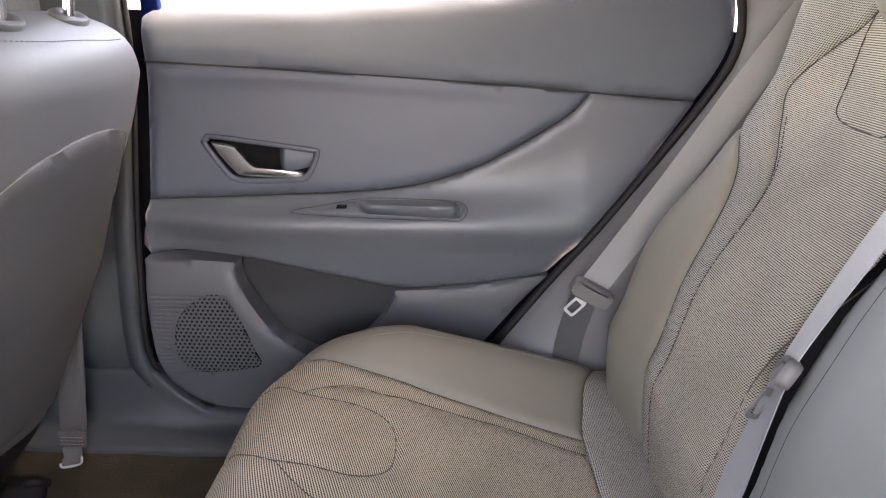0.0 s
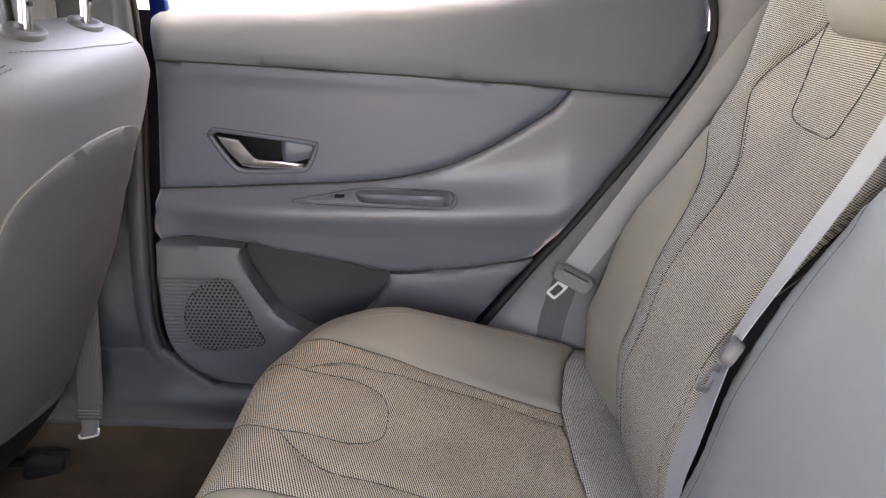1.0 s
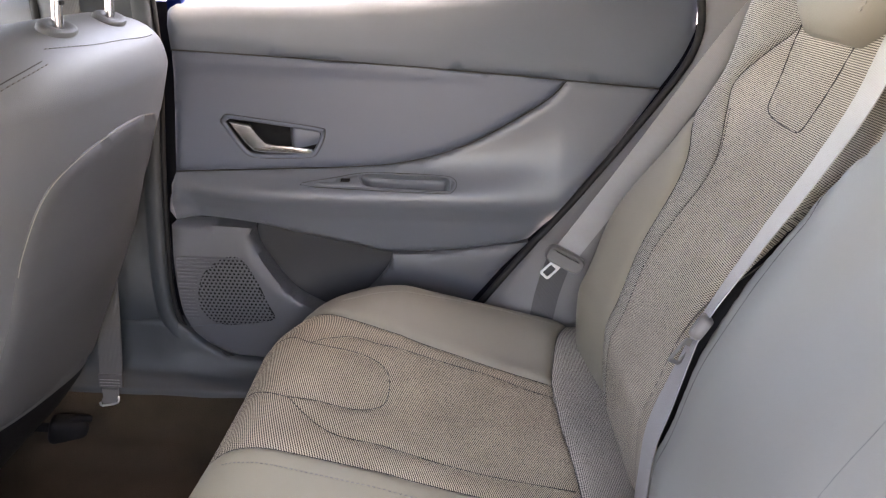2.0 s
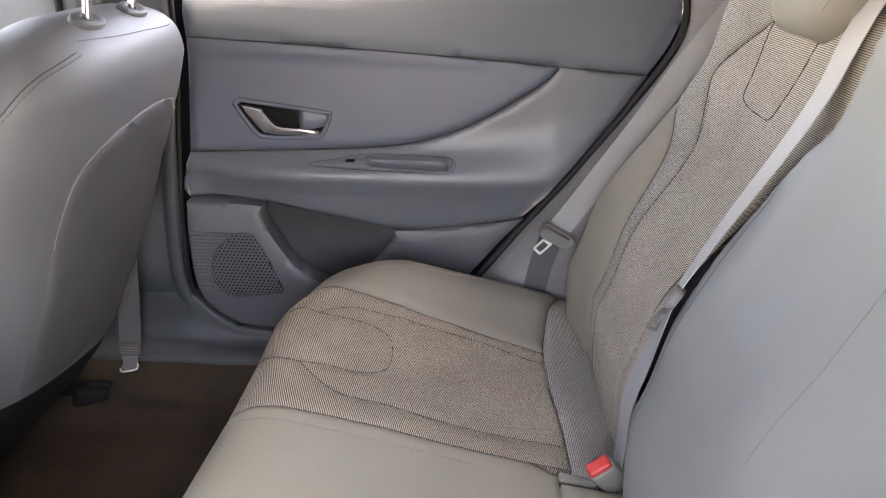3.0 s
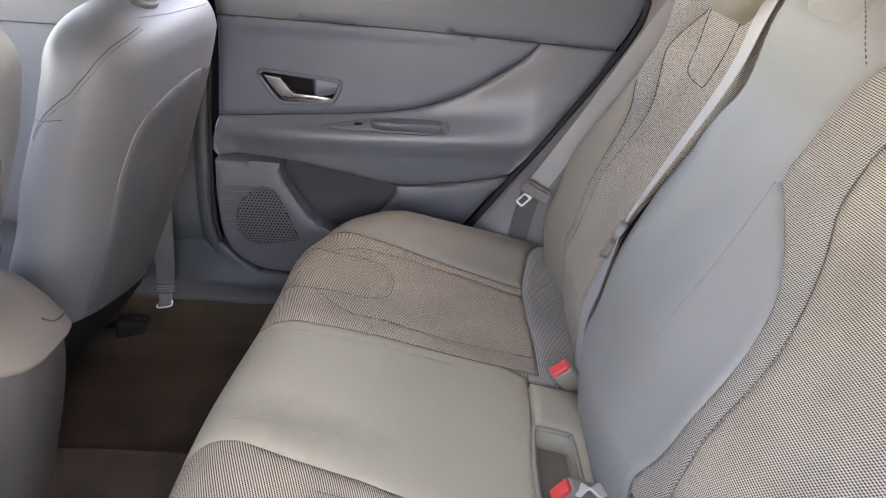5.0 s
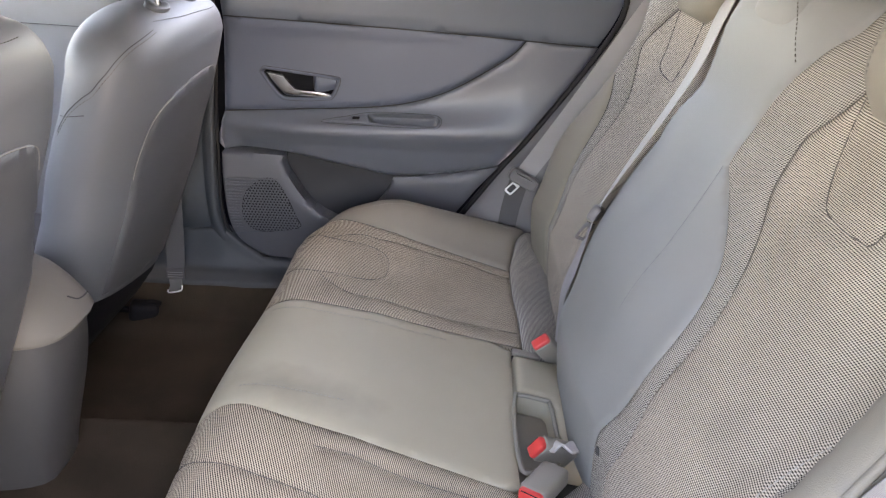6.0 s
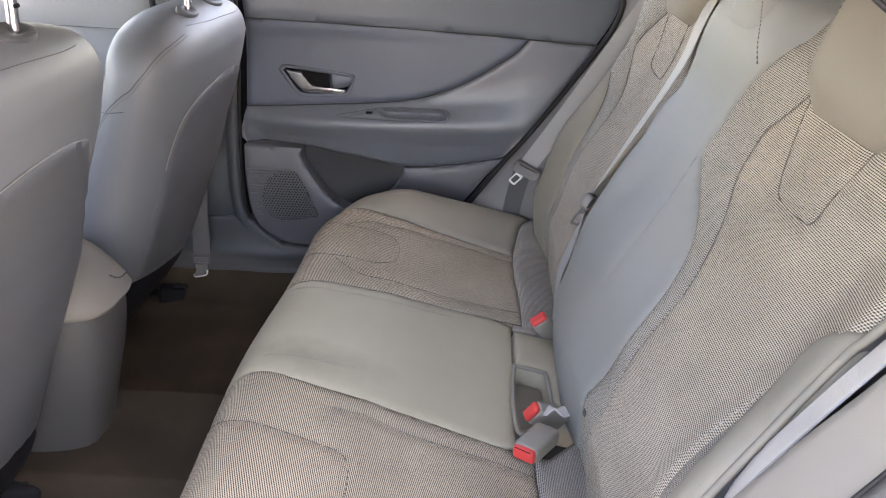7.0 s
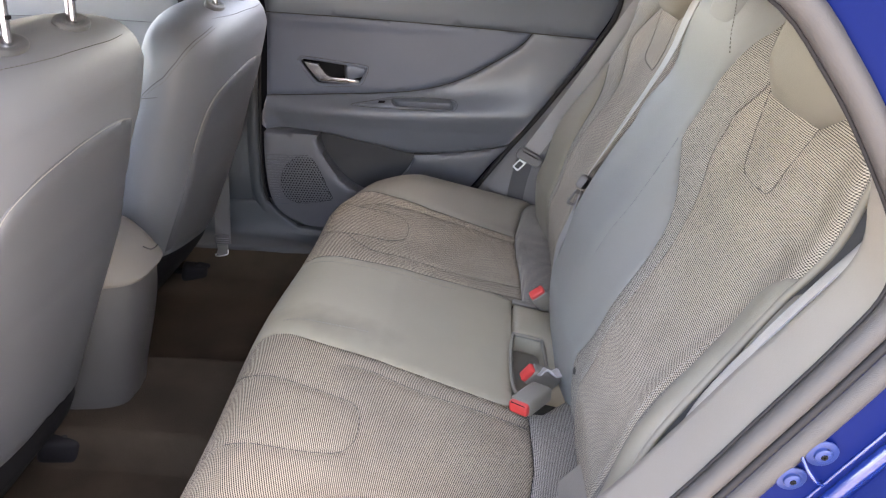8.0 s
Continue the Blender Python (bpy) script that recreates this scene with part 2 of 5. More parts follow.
def patch(outline, surf, step=0.012, puff=0.005, round_=0.018, skirt=0.012, seams=(), groove=0.003, swap=False, side=1, hole=None):
    """A padded panel: the outline is laid on surf(u, v) -> (place, normal), swells inside its edge, dips at seams, and turns down at its rim."""
    from mathutils.geometry import delaunay_2d_cdt
    poly = resample(outline, step)
    area = sum(a[0] * b[1] - b[0] * a[1] for a, b in zip(poly, poly[1:] + poly[:1]))
    if area < 0:
        poly.reverse()
    lo, hi = np.min(poly, 0), np.max(poly, 0)
    gx, gy = np.meshgrid(np.arange(lo[0], hi[0], step), np.arange(lo[1], hi[1], step * 0.866))
    gx[1::2] += step / 2
    grid = np.stack([gx.ravel(), gy.ravel()], 1)
    grid = grid[inside(grid, poly)]
    ring = [poly + [poly[0]]]
    if len(grid):
        grid = grid[dist_to(grid, ring) > step * 0.45]
    n = len(poly)
    pts2 = [Vector(p) for p in poly] + [Vector(p) for p in grid]
    rim = [(i, (i + 1) % n) for i in range(n)]
    if hole:
        k = len(pts2)
        edge = resample(hole, step * 0.5)
        pts2 += [Vector(p) for p in edge]
        rim += [(k + i, k + (i + 1) % len(edge)) for i in range(len(edge))]
    v2, _, tri, _, _, _ = delaunay_2d_cdt(pts2, rim, [], 1, 1e-6)
    v2 = [tuple(v) for v in v2]
    if hole:
        mid = [np.mean([v2[i] for i in t], 0) for t in tri]
        tri = [t for t, gone in zip(tri, inside(mid, hole)) if not gone]
    d = dist_to(v2, ring)
    lift = puff * np.sqrt(np.clip(1 - (1 - np.clip(d / round_, 0, 1)) ** 2, 0, 1))
    if seams:
        lift -= groove * np.exp(-(dist_to(v2, seams) / 0.006) ** 2)
    verts, uvs, nrm = [], [], []
    for (u, v), h in zip(v2, lift):
        p, nn = surf(u, v)
        verts.append(Vector(p) + Vector(nn) * h)
        nrm.append(Vector(nn))
        uvs.append((v, u) if swap else (u, v))
    polys = [tuple(t) if side > 0 else tuple(reversed(t)) for t in tri]
    # the rim: every edge with one face
    count = {}
    for t in polys:
        for a, b in zip(t, t[1:] + t[:1]):
            count[(a, b)] = count.get((a, b), 0) + 1
    low = {}
    for a, b in [e for e in count if (e[1], e[0]) not in count]:
        for k in (a, b):
            if k not in low:
                low[k] = len(verts)
                verts.append(verts[k] - nrm[k] * skirt)
                uvs.append(uvs[k])
        polys.append((b, a, low[a], low[b]))
    return faces(verts, polys, uvs, 70)


def normals(f, e=0.002):
    """Adds the normal to a place function."""
    def surf(u, v):
        p = Vector(f(u, v))
        a = Vector(f(u + e, v)) - Vector(f(u - e, v))
        b = Vector(f(u, v + e)) - Vector(f(u, v - e))
        return p, a.cross(b).normalized()
    return surf


def flip(surf):
    def other(u, v):
        p, n = surf(u, v)
        return p, -n
    return other


def tube(path, r=0.002, sides=6, closed=False, flat=1.0):
    """A round cord along 3D points."""
    p = [Vector(q) for q in path]
    k = len(p)
    verts, polys = [], []
    up = None
    for i in range(k):
        t = (p[(i + 1) % k] - p[i - 1]) if closed else (p[min(i + 1, k - 1)] - p[max(i - 1, 0)])
        t = t.normalized()
        if up is None:
            up = t.orthogonal().normalized()
        up = (up - t * up.dot(t)).normalized()
        w = t.cross(up)
        for j in range(sides):
            a = 2 * math.pi * j / sides
            verts.append(p[i] + up * (math.cos(a) * r) + w * (math.sin(a) * r * flat))
    for i in range(k if closed else k - 1):
        for j in range(sides):
            a, b = i * sides + j, i * sides + (j + 1) % sides
            c, d = ((i + 1) % k) * sides + (j + 1) % sides, ((i + 1) % k) * sides + j
            polys.append((a, b, c, d))
    if not closed:
        polys += [tuple(range(sides))[::-1], tuple((k - 1) * sides + j for j in range(sides))]
    return faces(verts, polys)


def laid(line, surf, h=0.0):
    out = []
    for u, v in line:
        p, n = surf(u, v)
        out.append(Vector(p) + Vector(n) * h)
    return out


def stitches(path, length=0.004, gap=0.003, r=0.0007):
    """Short thread stitches along 3D points, joined."""
    p = [Vector(q) for q in path]
    verts, polys = [], []
    seg = [(b - a).length for a, b in zip(p, p[1:])]
    total = sum(seg)
    s = 0.0

    def at(d):
        for a, b, q in zip(p, p[1:], seg):
            if d <= q:
                return a.lerp(b, d / max(q, 1e-9))
            d -= q
        return p[-1]
    while s < total:
        a, b = at(s), at(min(total, s + length))
        t = (b - a)
        if t.length > 1e-4:
            t.normalize()
            u = t.orthogonal().normalized()
            w = t.cross(u)
            k = len(verts)
            for q in (a, b):
                for c in ((r, 0), (0, r), (-r, 0), (0, -r)):
                    verts.append(q + u * c[0] + w * c[1])
            polys += [(k + j, k + (j + 1) % 4, k + 4 + (j + 1) % 4, k + 4 + j) for j in range(4)]
            polys += [(k + 3, k + 2, k + 1, k), (k + 4, k + 5, k + 6, k + 7)]
        s += length + gap
    return faces(verts, polys)


def ribbon(path, across, width=0.047, thick=0.0014):
    """Webbing along 3D points; across gives its width direction at each point."""
    p = [Vector(q) for q in path]
    k = len(p)
    verts, uvs = [], []
    run = 0.0
    cols = 6
    for i in range(k):
        w = Vector(across(i / (k - 1))).normalized()
        t = (p[min(i + 1, k - 1)] - p[max(i - 1, 0)]).normalized()
        n = t.cross(w).normalized()
        if i:
            run += (p[i] - p[i - 1]).length
        for s in (1, -1):
            for j in range(cols + 1):
                f = j / cols - 0.5
                verts.append(p[i] + w * (width * f) + n * (s * thick / 2))
                uvs.append((width * f, run))
    m = 2 * (cols + 1)
    # the far face runs the other way round
    fixed = []
    order = list(range(cols + 1)) + list(range(m - 1, cols, -1))
    for i in range(k - 1):
        for j in range(m):
            a, b = order[j], order[(j + 1) % m]
            fixed.append((i * m + a, i * m + b, (i + 1) * m + b, (i + 1) * m + a))
    return faces(verts, fixed, uvs, 50)


def box(size, bevel=0.003, at=(0, 0, 0), rot=(0, 0, 0), segs=2, taper=None):
    bm = bmesh.new()
    bmesh.ops.create_cube(bm, size=1.0)
    for v in bm.verts:
        v.co = Vector((v.co.x * size[0], v.co.y * size[1], v.co.z * size[2]))
        if taper and v.co.z > 0:
            v.co.x *= taper[0]
            v.co.y *= taper[1]
    if bevel:
        bmesh.ops.bevel(bm, geom=bm.edges[:], offset=bevel, segments=segs, affect="EDGES", profile=0.5)
    bmesh.ops.transform(bm, matrix=pose(*at, *rot), verts=bm.verts)
    for f in bm.faces:
        f.smooth = True
    me = bpy.data.meshes.new("piece")
    bm.to_mesh(me)
    bm.free()
    me.set_sharp_from_angle(angle=radians(40))
    return me


def turned(profile, axis_pose, seg=20):
    """A body of revolution about z: profile rows (radius, height)."""
    verts, polys = [], []
    for r, h in profile:
        for j in range(seg):
            a = 2 * math.pi * j / seg
            verts.append(axis_pose @ Vector((r * math.cos(a), r * math.sin(a), h)))
    for i in range(len(profile) - 1):
        for j in range(seg):
            a, b = i * seg + j, i * seg + (j + 1) % seg
            polys.append((a, b, b + seg, a + seg))
    polys.append(tuple(range(seg))[::-1])
    polys.append(tuple((len(profile) - 1) * seg + j for j in range(seg)))
    return faces(verts, polys, None, 40)


def loft(rows, closed=True, caps=True, uvs=None, angle=60):
    m = len(rows[0])
    verts = [v for r in rows for v in r]
    polys = []
    for i in range(len(rows) - 1):
        for j in range(m if closed else m - 1):
            a, b = i * m + j, i * m + (j + 1) % m
            polys.append((a, b, b + m, a + m))
    if caps and closed:
        polys.append(tuple(range(m))[::-1])
        polys.append(tuple((len(rows) - 1) * m + j for j in range(m)))
    return faces(verts, polys, uvs, angle)


def plate(outline, to3d, depth, bevel=0.002):
    """A flat plate of an outline in a plane; to3d(u, v, d) -> place, d from 0 (face) to depth (back)."""
    k = len(outline)
    c = Vector((sum(p[0] for p in outline) / k, sum(p[1] for p in outline) / k))
    rows = []
    for shrink, d in ((bevel, 0.0), (0.0, bevel), (0.0, depth)):
        row = []
        for p in outline:
            q = Vector(p)
            w = (c - q)
            q = q + w.normalized() * shrink if w.length > shrink else c
            row.append(Vector(to3d(q.x, q.y, d)))
        rows.append(row)
    return loft(rows)


# ---- setting: ground and car shell ----
g = bmesh.new()
bmesh.ops.create_grid(g, x_segments=8, y_segments=8, size=400)
for v in g.verts:
    v.co.z = -0.36
tagged(part("ground", g, CONCRETE), "worn pale concrete under and around the parked car", "ground", kind="structure")


def floor_height(x, y):
    z = 0.085 * smooth(0.160, 0.134, abs(y)) + 0.03 * smooth(0.52, 0.60, abs(y)) + 0.09 * smooth(0.60, 0.665, abs(y))
    z += 0.10 * smooth(-0.95, -1.35, x)
    return z + 0.003 * noise.noise(Vector((x * 9, y * 9, 0)))


rows = []
xs = [-1.7 + 0.03 * i for i in range(64)]
ys = [-0.68 + 0.01 * j for j in range(137)]
verts = [(x, y, floor_height(x, y)) for x in xs for y in ys]
polys = [(i * 137 + j, (i + 1) * 137 + j, (i + 1) * 137 + j + 1, i * 137 + j + 1) for i in range(63) for j in range(136)]
tagged(part("floor", faces(verts, polys), CARPET), "dark brown-grey carpet with a raised centre tunnel", "carpet", kind="structure")

# the outline of the rear door opening (x, z), from the sill up the rear edge and over to the front
REAR_EDGE = [(0.02, 0.235), (0.072, 0.318), (0.163, 0.448), (0.245, 0.556), (0.337, 0.69), (0.388, 0.768), (0.42, 0.825), (0.432, 0.875),
             (0.418, 0.94), (0.36, 1.03), (0.25, 1.10), (0.10, 1.145), (-0.15, 1.165), (-0.38, 1.16), (-0.50, 1.12), (-0.525, 1.0),
             (-0.525, 0.80), (-0.548, 0.56), (-0.562, 0.34), (-0.55, 0.245), (-0.50, 0.185), (-0.40, 0.155), (-0.20, 0.15), (-0.06, 0.17)]
OPENING = spline(REAR_EDGE, 5, closed=True)


# the near seal sits a little further back on its flange
NEAR_EDGE = [(0.02, 0.225), (0.085, 0.318), (0.168, 0.44), (0.245, 0.545), (0.301, 0.634), (0.351, 0.728), (0.396, 0.815), (0.417, 0.868),
             (0.407, 0.915), (0.375, 0.967), (0.328, 1.028), (0.27, 1.082), (0.15, 1.13)] + REAR_EDGE[12:]
NEAR_OPENING = spline(NEAR_EDGE, 5, closed=True)


def ring_rows(steps, sign):
    """Rows offset outward from the door opening: (outward, depth from the inner face)."""
    line = OPENING if sign > 0 else NEAR_OPENING
    k = len(line)
    rows = []
    for off, y in steps:
        row = []
        for i in range(k):
            a, b = Vector(line[i - 1]), Vector(line[(i + 1) % k])
            t = (b - a).normalized()
            q = Vector(line[i]) + Vector((t.y, -t.x)) * off
            row.append((q.x, sign * y, q.y))
        rows.append(row)
    return rows


body = thing("car_body", "bright blue car body with an open rear door opening", "car body")
for sign in (1, -1):
    rows = ring_rows([(0.019 if sign < 0 else 0.04, 0.716), (0.026 if sign < 0 else 0.045, 0.722), (0.075, 0.727), (0.088, 0.730), (0.098, 0.738), (0.102, 0.785), (0.125, 0.797), (0.30, 0.815), (0.36, 0.78)], sign)
    # above the opening the side folds in to meet the roof
    rows = [[(x, y - sign * 0.55 * max(0.0, z - 1.19), z - 0.72 * max(0.0, z - 1.19)) for x, y, z in r] for r in rows]
    part("body_side", loft(rows, True, False), PAINT, body, "glossy blue painted body side and door jamb")
    path = [Vector(r) for r in ring_rows([(0.005, 0.713) if sign > 0 else (0.0115, 0.712)], sign)[0]]
    if sign < 0:
        part("weatherstrip", tube(path, 0.0105, 14, True), RUBBER_GREY, body, "grey rubber door seal")
    else:
        part("weatherstrip", tube(path[:72], 0.0075, 14), RUBBER, body, "black rubber door seal")
        part("weatherstrip", tube([Vector(r) for r in ring_rows([(0.003, 0.722)], 1)[0][71:]] + path[:1], 0.0048, 10), RUBBER, body, "slim black rubber door seal")
        lip = ring_rows([(0.007, 0.730), (0.0075, 0.716), (0.010, 0.7095), (0.016, 0.7070), (0.026, 0.7065), (0.036, 0.709), (0.045, 0.718)], 1)
        part("opening_lip", loft([r[72:118] for r in lip], False, False, None, 80), PILLAR, body, "grey moulded edge of the door opening")

part("seal_groove", tube([Vector(r) for r in ring_rows([(0.0005, 0.708)], -1)[0]], 0.0018, 8, True), RUBBER, body, "dark gap beside the seal")
part("seal_groove", tube([Vector(r) for r in ring_rows([(0.0245, 0.718)], -1)[0][:44]], 0.0048, 8), RUBBER, body, "dark gap along the seal")
part("seal_lip", tube([Vector(r) for r in ring_rows([(0.0375, 0.720)], -1)[0][:44]], 0.0112, 12), RUBBER_GREY, body, "grey rubber seal lip")

part("seal_carrier", loft(ring_rows([(0.004, 0.722), (0.03, 0.722), (0.062, 0.726)], 1), True, False), BLACK, body, "black flange behind the door seal")

# the near rear door, swung open on its front hinges
hinge = pose(-0.60, -0.80, 0, 0, 0, -112)
open_door = part("open_door", box((0.96, 0.05, 0.80), 0.016, (0.48, -0.045, 0.44), segs=3), PAINT, body, "open blue rear door")
open_door.matrix_world = hinge
for name, size, at, mat, label in (("door_lining", (0.90, 0.05, 0.74), (0.47, 0.006, 0.45), DOOR_IN, "grey door lining"),
                                   ("window_frame", (0.05, 0.04, 0.34), (0.03, -0.03, 1.00), BLACK, "black window frame"),
                                   ("window_frame", (0.05, 0.04, 0.34), (0.90, -0.03, 1.00), BLACK, "black window frame"),
                                   ("window_frame", (0.92, 0.04, 0.05), (0.465, -0.03, 1.19), BLACK, "black window frame")):
    part(name, box(size, 0.012, at), mat, open_door, label)

# roof and headliner, closing the cabin above
rows = []
for i in range(21):
    x = -1.35 + i * 0.125
    f = (x - 0.0) / 1.4
    row = []
    for j in range(17):
        y = -0.72 + j * 0.09
        z = 1.275 - 0.11 * abs(y / 0.72) ** 3 - 0.12 * abs(f) ** 2.5
        row.append((x, y, z))
    rows.append(row)
roof_in = loft(rows, False, False)
tagged(part("ceiling", roof_in, HEADLINER), "pale grey cloth headliner of the car", "headliner", kind="structure")
rows = [[(x, y, z + 0.03) for x, y, z in r] for r in rows]
part("roof", loft(rows, False, False), PAINT, body, "blue painted roof skin")

# parcel shelf, floor pan behind the seat, dashboard and firewall
part("floor_pan", box((3.1, 1.36, 0.03), 0.005, (-0.35, 0, -0.06)), BLACK, body, "dark floor pan")
for sign in (1, -1):
    part("front_side", box((1.20, 0.05, 1.02), 0.02, (-1.40, sign * 0.80, 0.36)), PAINT, body, "blue painted front door skin")
    part("rear_quarter", box((0.80, 0.05, 1.10), 0.02, (0.98, sign * 0.78, 0.42)), PAINT, body, "blue painted rear quarter")
part("parcel_shelf", box((0.55, 1.34, 0.03), 0.005, (0.93, 0, 0.965)), BLACK, body, "dark parcel shelf")
part("bulkhead", box((0.03, 1.40, 0.95), 0.005, (1.19, 0, 0.47)), BLACK, body)
part("dashboard", box((0.40, 1.36, 0.62), 0.06, (-1.62, 0, 0.50), segs=4), PLASTIC, body, "grey moulded dashboard")
part("rear_window", box((0.004, 1.16, 0.42), 0.0, (1.12, 0, 1.10), (0, -58, 0)), GLASS, body).visible_shadow = False
part("windscreen", box((0.004, 1.2, 0.60), 0.0, (-1.52, 0, 1.03), (0, 58, 0)), GLASS, body).visible_shadow = False

# ---- the closed rear door ----
CREASE = spline([(-0.512, 0.808), (-0.291, 0.801), (-0.012, 0.790), (0.219, 0.7775), (0.386, 0.768)], 8)
CURVE = spline([(-0.535, 0.573), (-0.322, 0.586), (-0.144, 0.599), (-0.046, 0.617), (0.041, 0.649), (0.125, 0.698), (0.188, 0.742), (0.219, 0.7775)], 8)
CURVE_X, CURVE_Z = [p[0] for p in CURVE], [p[1] for p in CURVE]


def curve_z(x):
    return float(np.interp(x, CURVE_X, CURVE_Z)) if x < 0.219 else 0.7775


def face(fn):
    """A door face: fn(x, z) gives how far out of the cabin it lies; the normal looks into the cabin."""
    return normals(lambda x, z: (x, fn(x, z), z))


def top_z(x):
    return float(np.interp(x, [-0.6, -0.50, -0.20, 0.03, 0.22, 0.44], [0.898, 0.899, 0.915, 0.936, 0.960, 0.990]))


def upper_y(x, z):
    t = top_z(x)
    return 0.735 + 0.30 * max(0.0, z - 0.80) ** 1.15 + 0.06 * smooth(t - 0.030, t + 0.005, z)


def insert_y(x, z):
    return 0.746 - 0.006 * smooth(0.76, 0.80, z)


def arm_y(x, z):
    zc = curve_z(x)
    ridge = 0.537
    top = smooth(0.0, 1.0, (zc - z) / max(0.03, zc - ridge)) ** (1.3 + 1.5 * smooth(-0.05, 0.20, x))
    a = 0.038 - 0.006 * smooth(0.0, 0.25, x) - 0.032 * smooth(-0.32, -0.57, x)
    under = (0.026 + 0.010 * smooth(-0.25, -0.45, x)) * smooth(ridge + 0.012, ridge - 0.055, z) + 0.026 * smooth(ridge - 0.03, ridge - 0.15, z)
    a *= 0.45 + 0.55 * smooth(-0.05, 0.03, float(np.interp(z, [p[1] for p in REAR_EDGE[:8]], [p[0] for p in REAR_EDGE[:8]])) - x)
    return 0.747 - a * top + under * smooth(-0.57, -0.50, x)


def low_y(x, z):
    return 0.742 + 0.02 * smooth(0.40, 0.2, z)


def speaker_y(x, z):
    return 0.722 + 0.012 * smooth(0.30, 0.16, z) - 0.006 * smooth(0.46, 0.40, z)


def pocket_y(x, z):
    return 0.768 + 0.008 * smooth(0.30, 0.40, z)


BEZ = spline([(-0.4330, 0.6730), (-0.4325, 0.681), (-0.427, 0.6875), (-0.414, 0.690), (-0.33, 0.681), (-0.246, 0.671), (-0.235, 0.664), (-0.240, 0.645), (-0.254, 0.619), (-0.272, 0.612), (-0.33, 0.608), (-0.376, 0.609), (-0.398, 0.622)], 5, True)


def shrink(line, f):
    c = np.mean(line, 0)
    return [tuple(c + (np.array(p) - c) * f) for p in line]


CUP = spline([(-0.162, 0.5785), (-0.08, 0.5815), (-0.006, 0.582), (0.008, 0.577), (0.009, 0.567), (0.0, 0.5595), (-0.07, 0.5585), (-0.15, 0.5590), (-0.166, 0.567)], 4, True)


door = thing("rear_door", "closed grey rear car door with padded armrest and speaker", "car door")
TOPLINE = spline([(0.440, 0.872), (0.440, 0.92), (0.432, 0.958), (0.412, 0.988), (0.36, 0.990), (0.22, 0.960), (0.03, 0.936), (-0.20, 0.915), (-0.40, 0.902), (-0.515, 0.896)], 6)
up = CREASE + spline([(0.386, 0.768), (0.420, 0.825), (0.440, 0.872)], 5)[1:] + TOPLINE[1:] + [(-0.517, 0.85)]
part("upper_trim", patch(up, face(upper_y), 0.016, 0.006, 0.014, 0.03), DOOR_UP, door, "smooth grey upper door trim")
ins = CREASE[:25] + list(reversed(CURVE))[1:] + [(-0.523, 0.69)]
part("insert_panel", patch(ins, face(insert_y), 0.012, 0.004, 0.012, 0.03, hole=shrink(BEZ, 0.91)), DOOR_IN, door, "dark slate padded insert")
ARM_LOW = spline([(-0.548, 0.468), (-0.386, 0.465), (-0.289, 0.448), (-0.187, 0.427), (-0.104, 0.411), (0.03, 0.423), (0.172, 0.450)], 6)
arm = ARM_LOW + spline([(0.172, 0.450), (0.256, 0.556), (0.346, 0.69), (0.391, 0.764)], 6)[1:] + list(reversed(CREASE[24:]))[1:] + list(reversed(CURVE))[1:]
arm += [(-0.546, 0.545), (-0.550, 0.505)]
part("armrest", patch(arm, face(arm_y), 0.011, 0.004, 0.012, 0.05, hole=CUP), DOOR_ARM, door, "padded grey armrest bolster")
lowr = list(reversed(ARM_LOW[24:])) + spline([(-0.104, 0.411), (-0.115, 0.374), (-0.147, 0.329), (-0.20, 0.28)], 5)[1:] + [(-0.20, 0.165), (-0.06, 0.18), (0.02, 0.24), (0.070, 0.318), (0.12, 0.39)]
part("lower_panel", patch(lowr, face(low_y), 0.015, 0.004, 0.01, 0.05), DOOR_LOW, door, "grey moulded lower door panel")
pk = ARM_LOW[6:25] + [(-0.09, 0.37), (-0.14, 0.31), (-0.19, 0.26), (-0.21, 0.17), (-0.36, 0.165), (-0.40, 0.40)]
# a shallow sheet, with the shade of the deep recess put into its colour
part("map_pocket", patch(pk, face(pocket_y), 0.016, 0.0, 0.01, 0.0), POCKET, door, "recessed map pocket with its shade in the colour")
SPK = ARM_LOW[:7] + spline([(-0.386, 0.465), (-0.391, 0.449), (-0.370, 0.396), (-0.323, 0.327), (-0.268, 0.287), (-0.220, 0.26)], 6)[1:]
SPK += [(-0.205, 0.17)] + spline([(-0.30, 0.146), (-0.403, 0.152), (-0.495, 0.185), (-0.539, 0.245), (-0.551, 0.34), (-0.548, 0.468)], 6)
part("speaker_panel", patch(SPK, face(speaker_y), 0.014, 0.004, 0.01, 0.05), DOOR_LOW, door, "grey speaker panel")

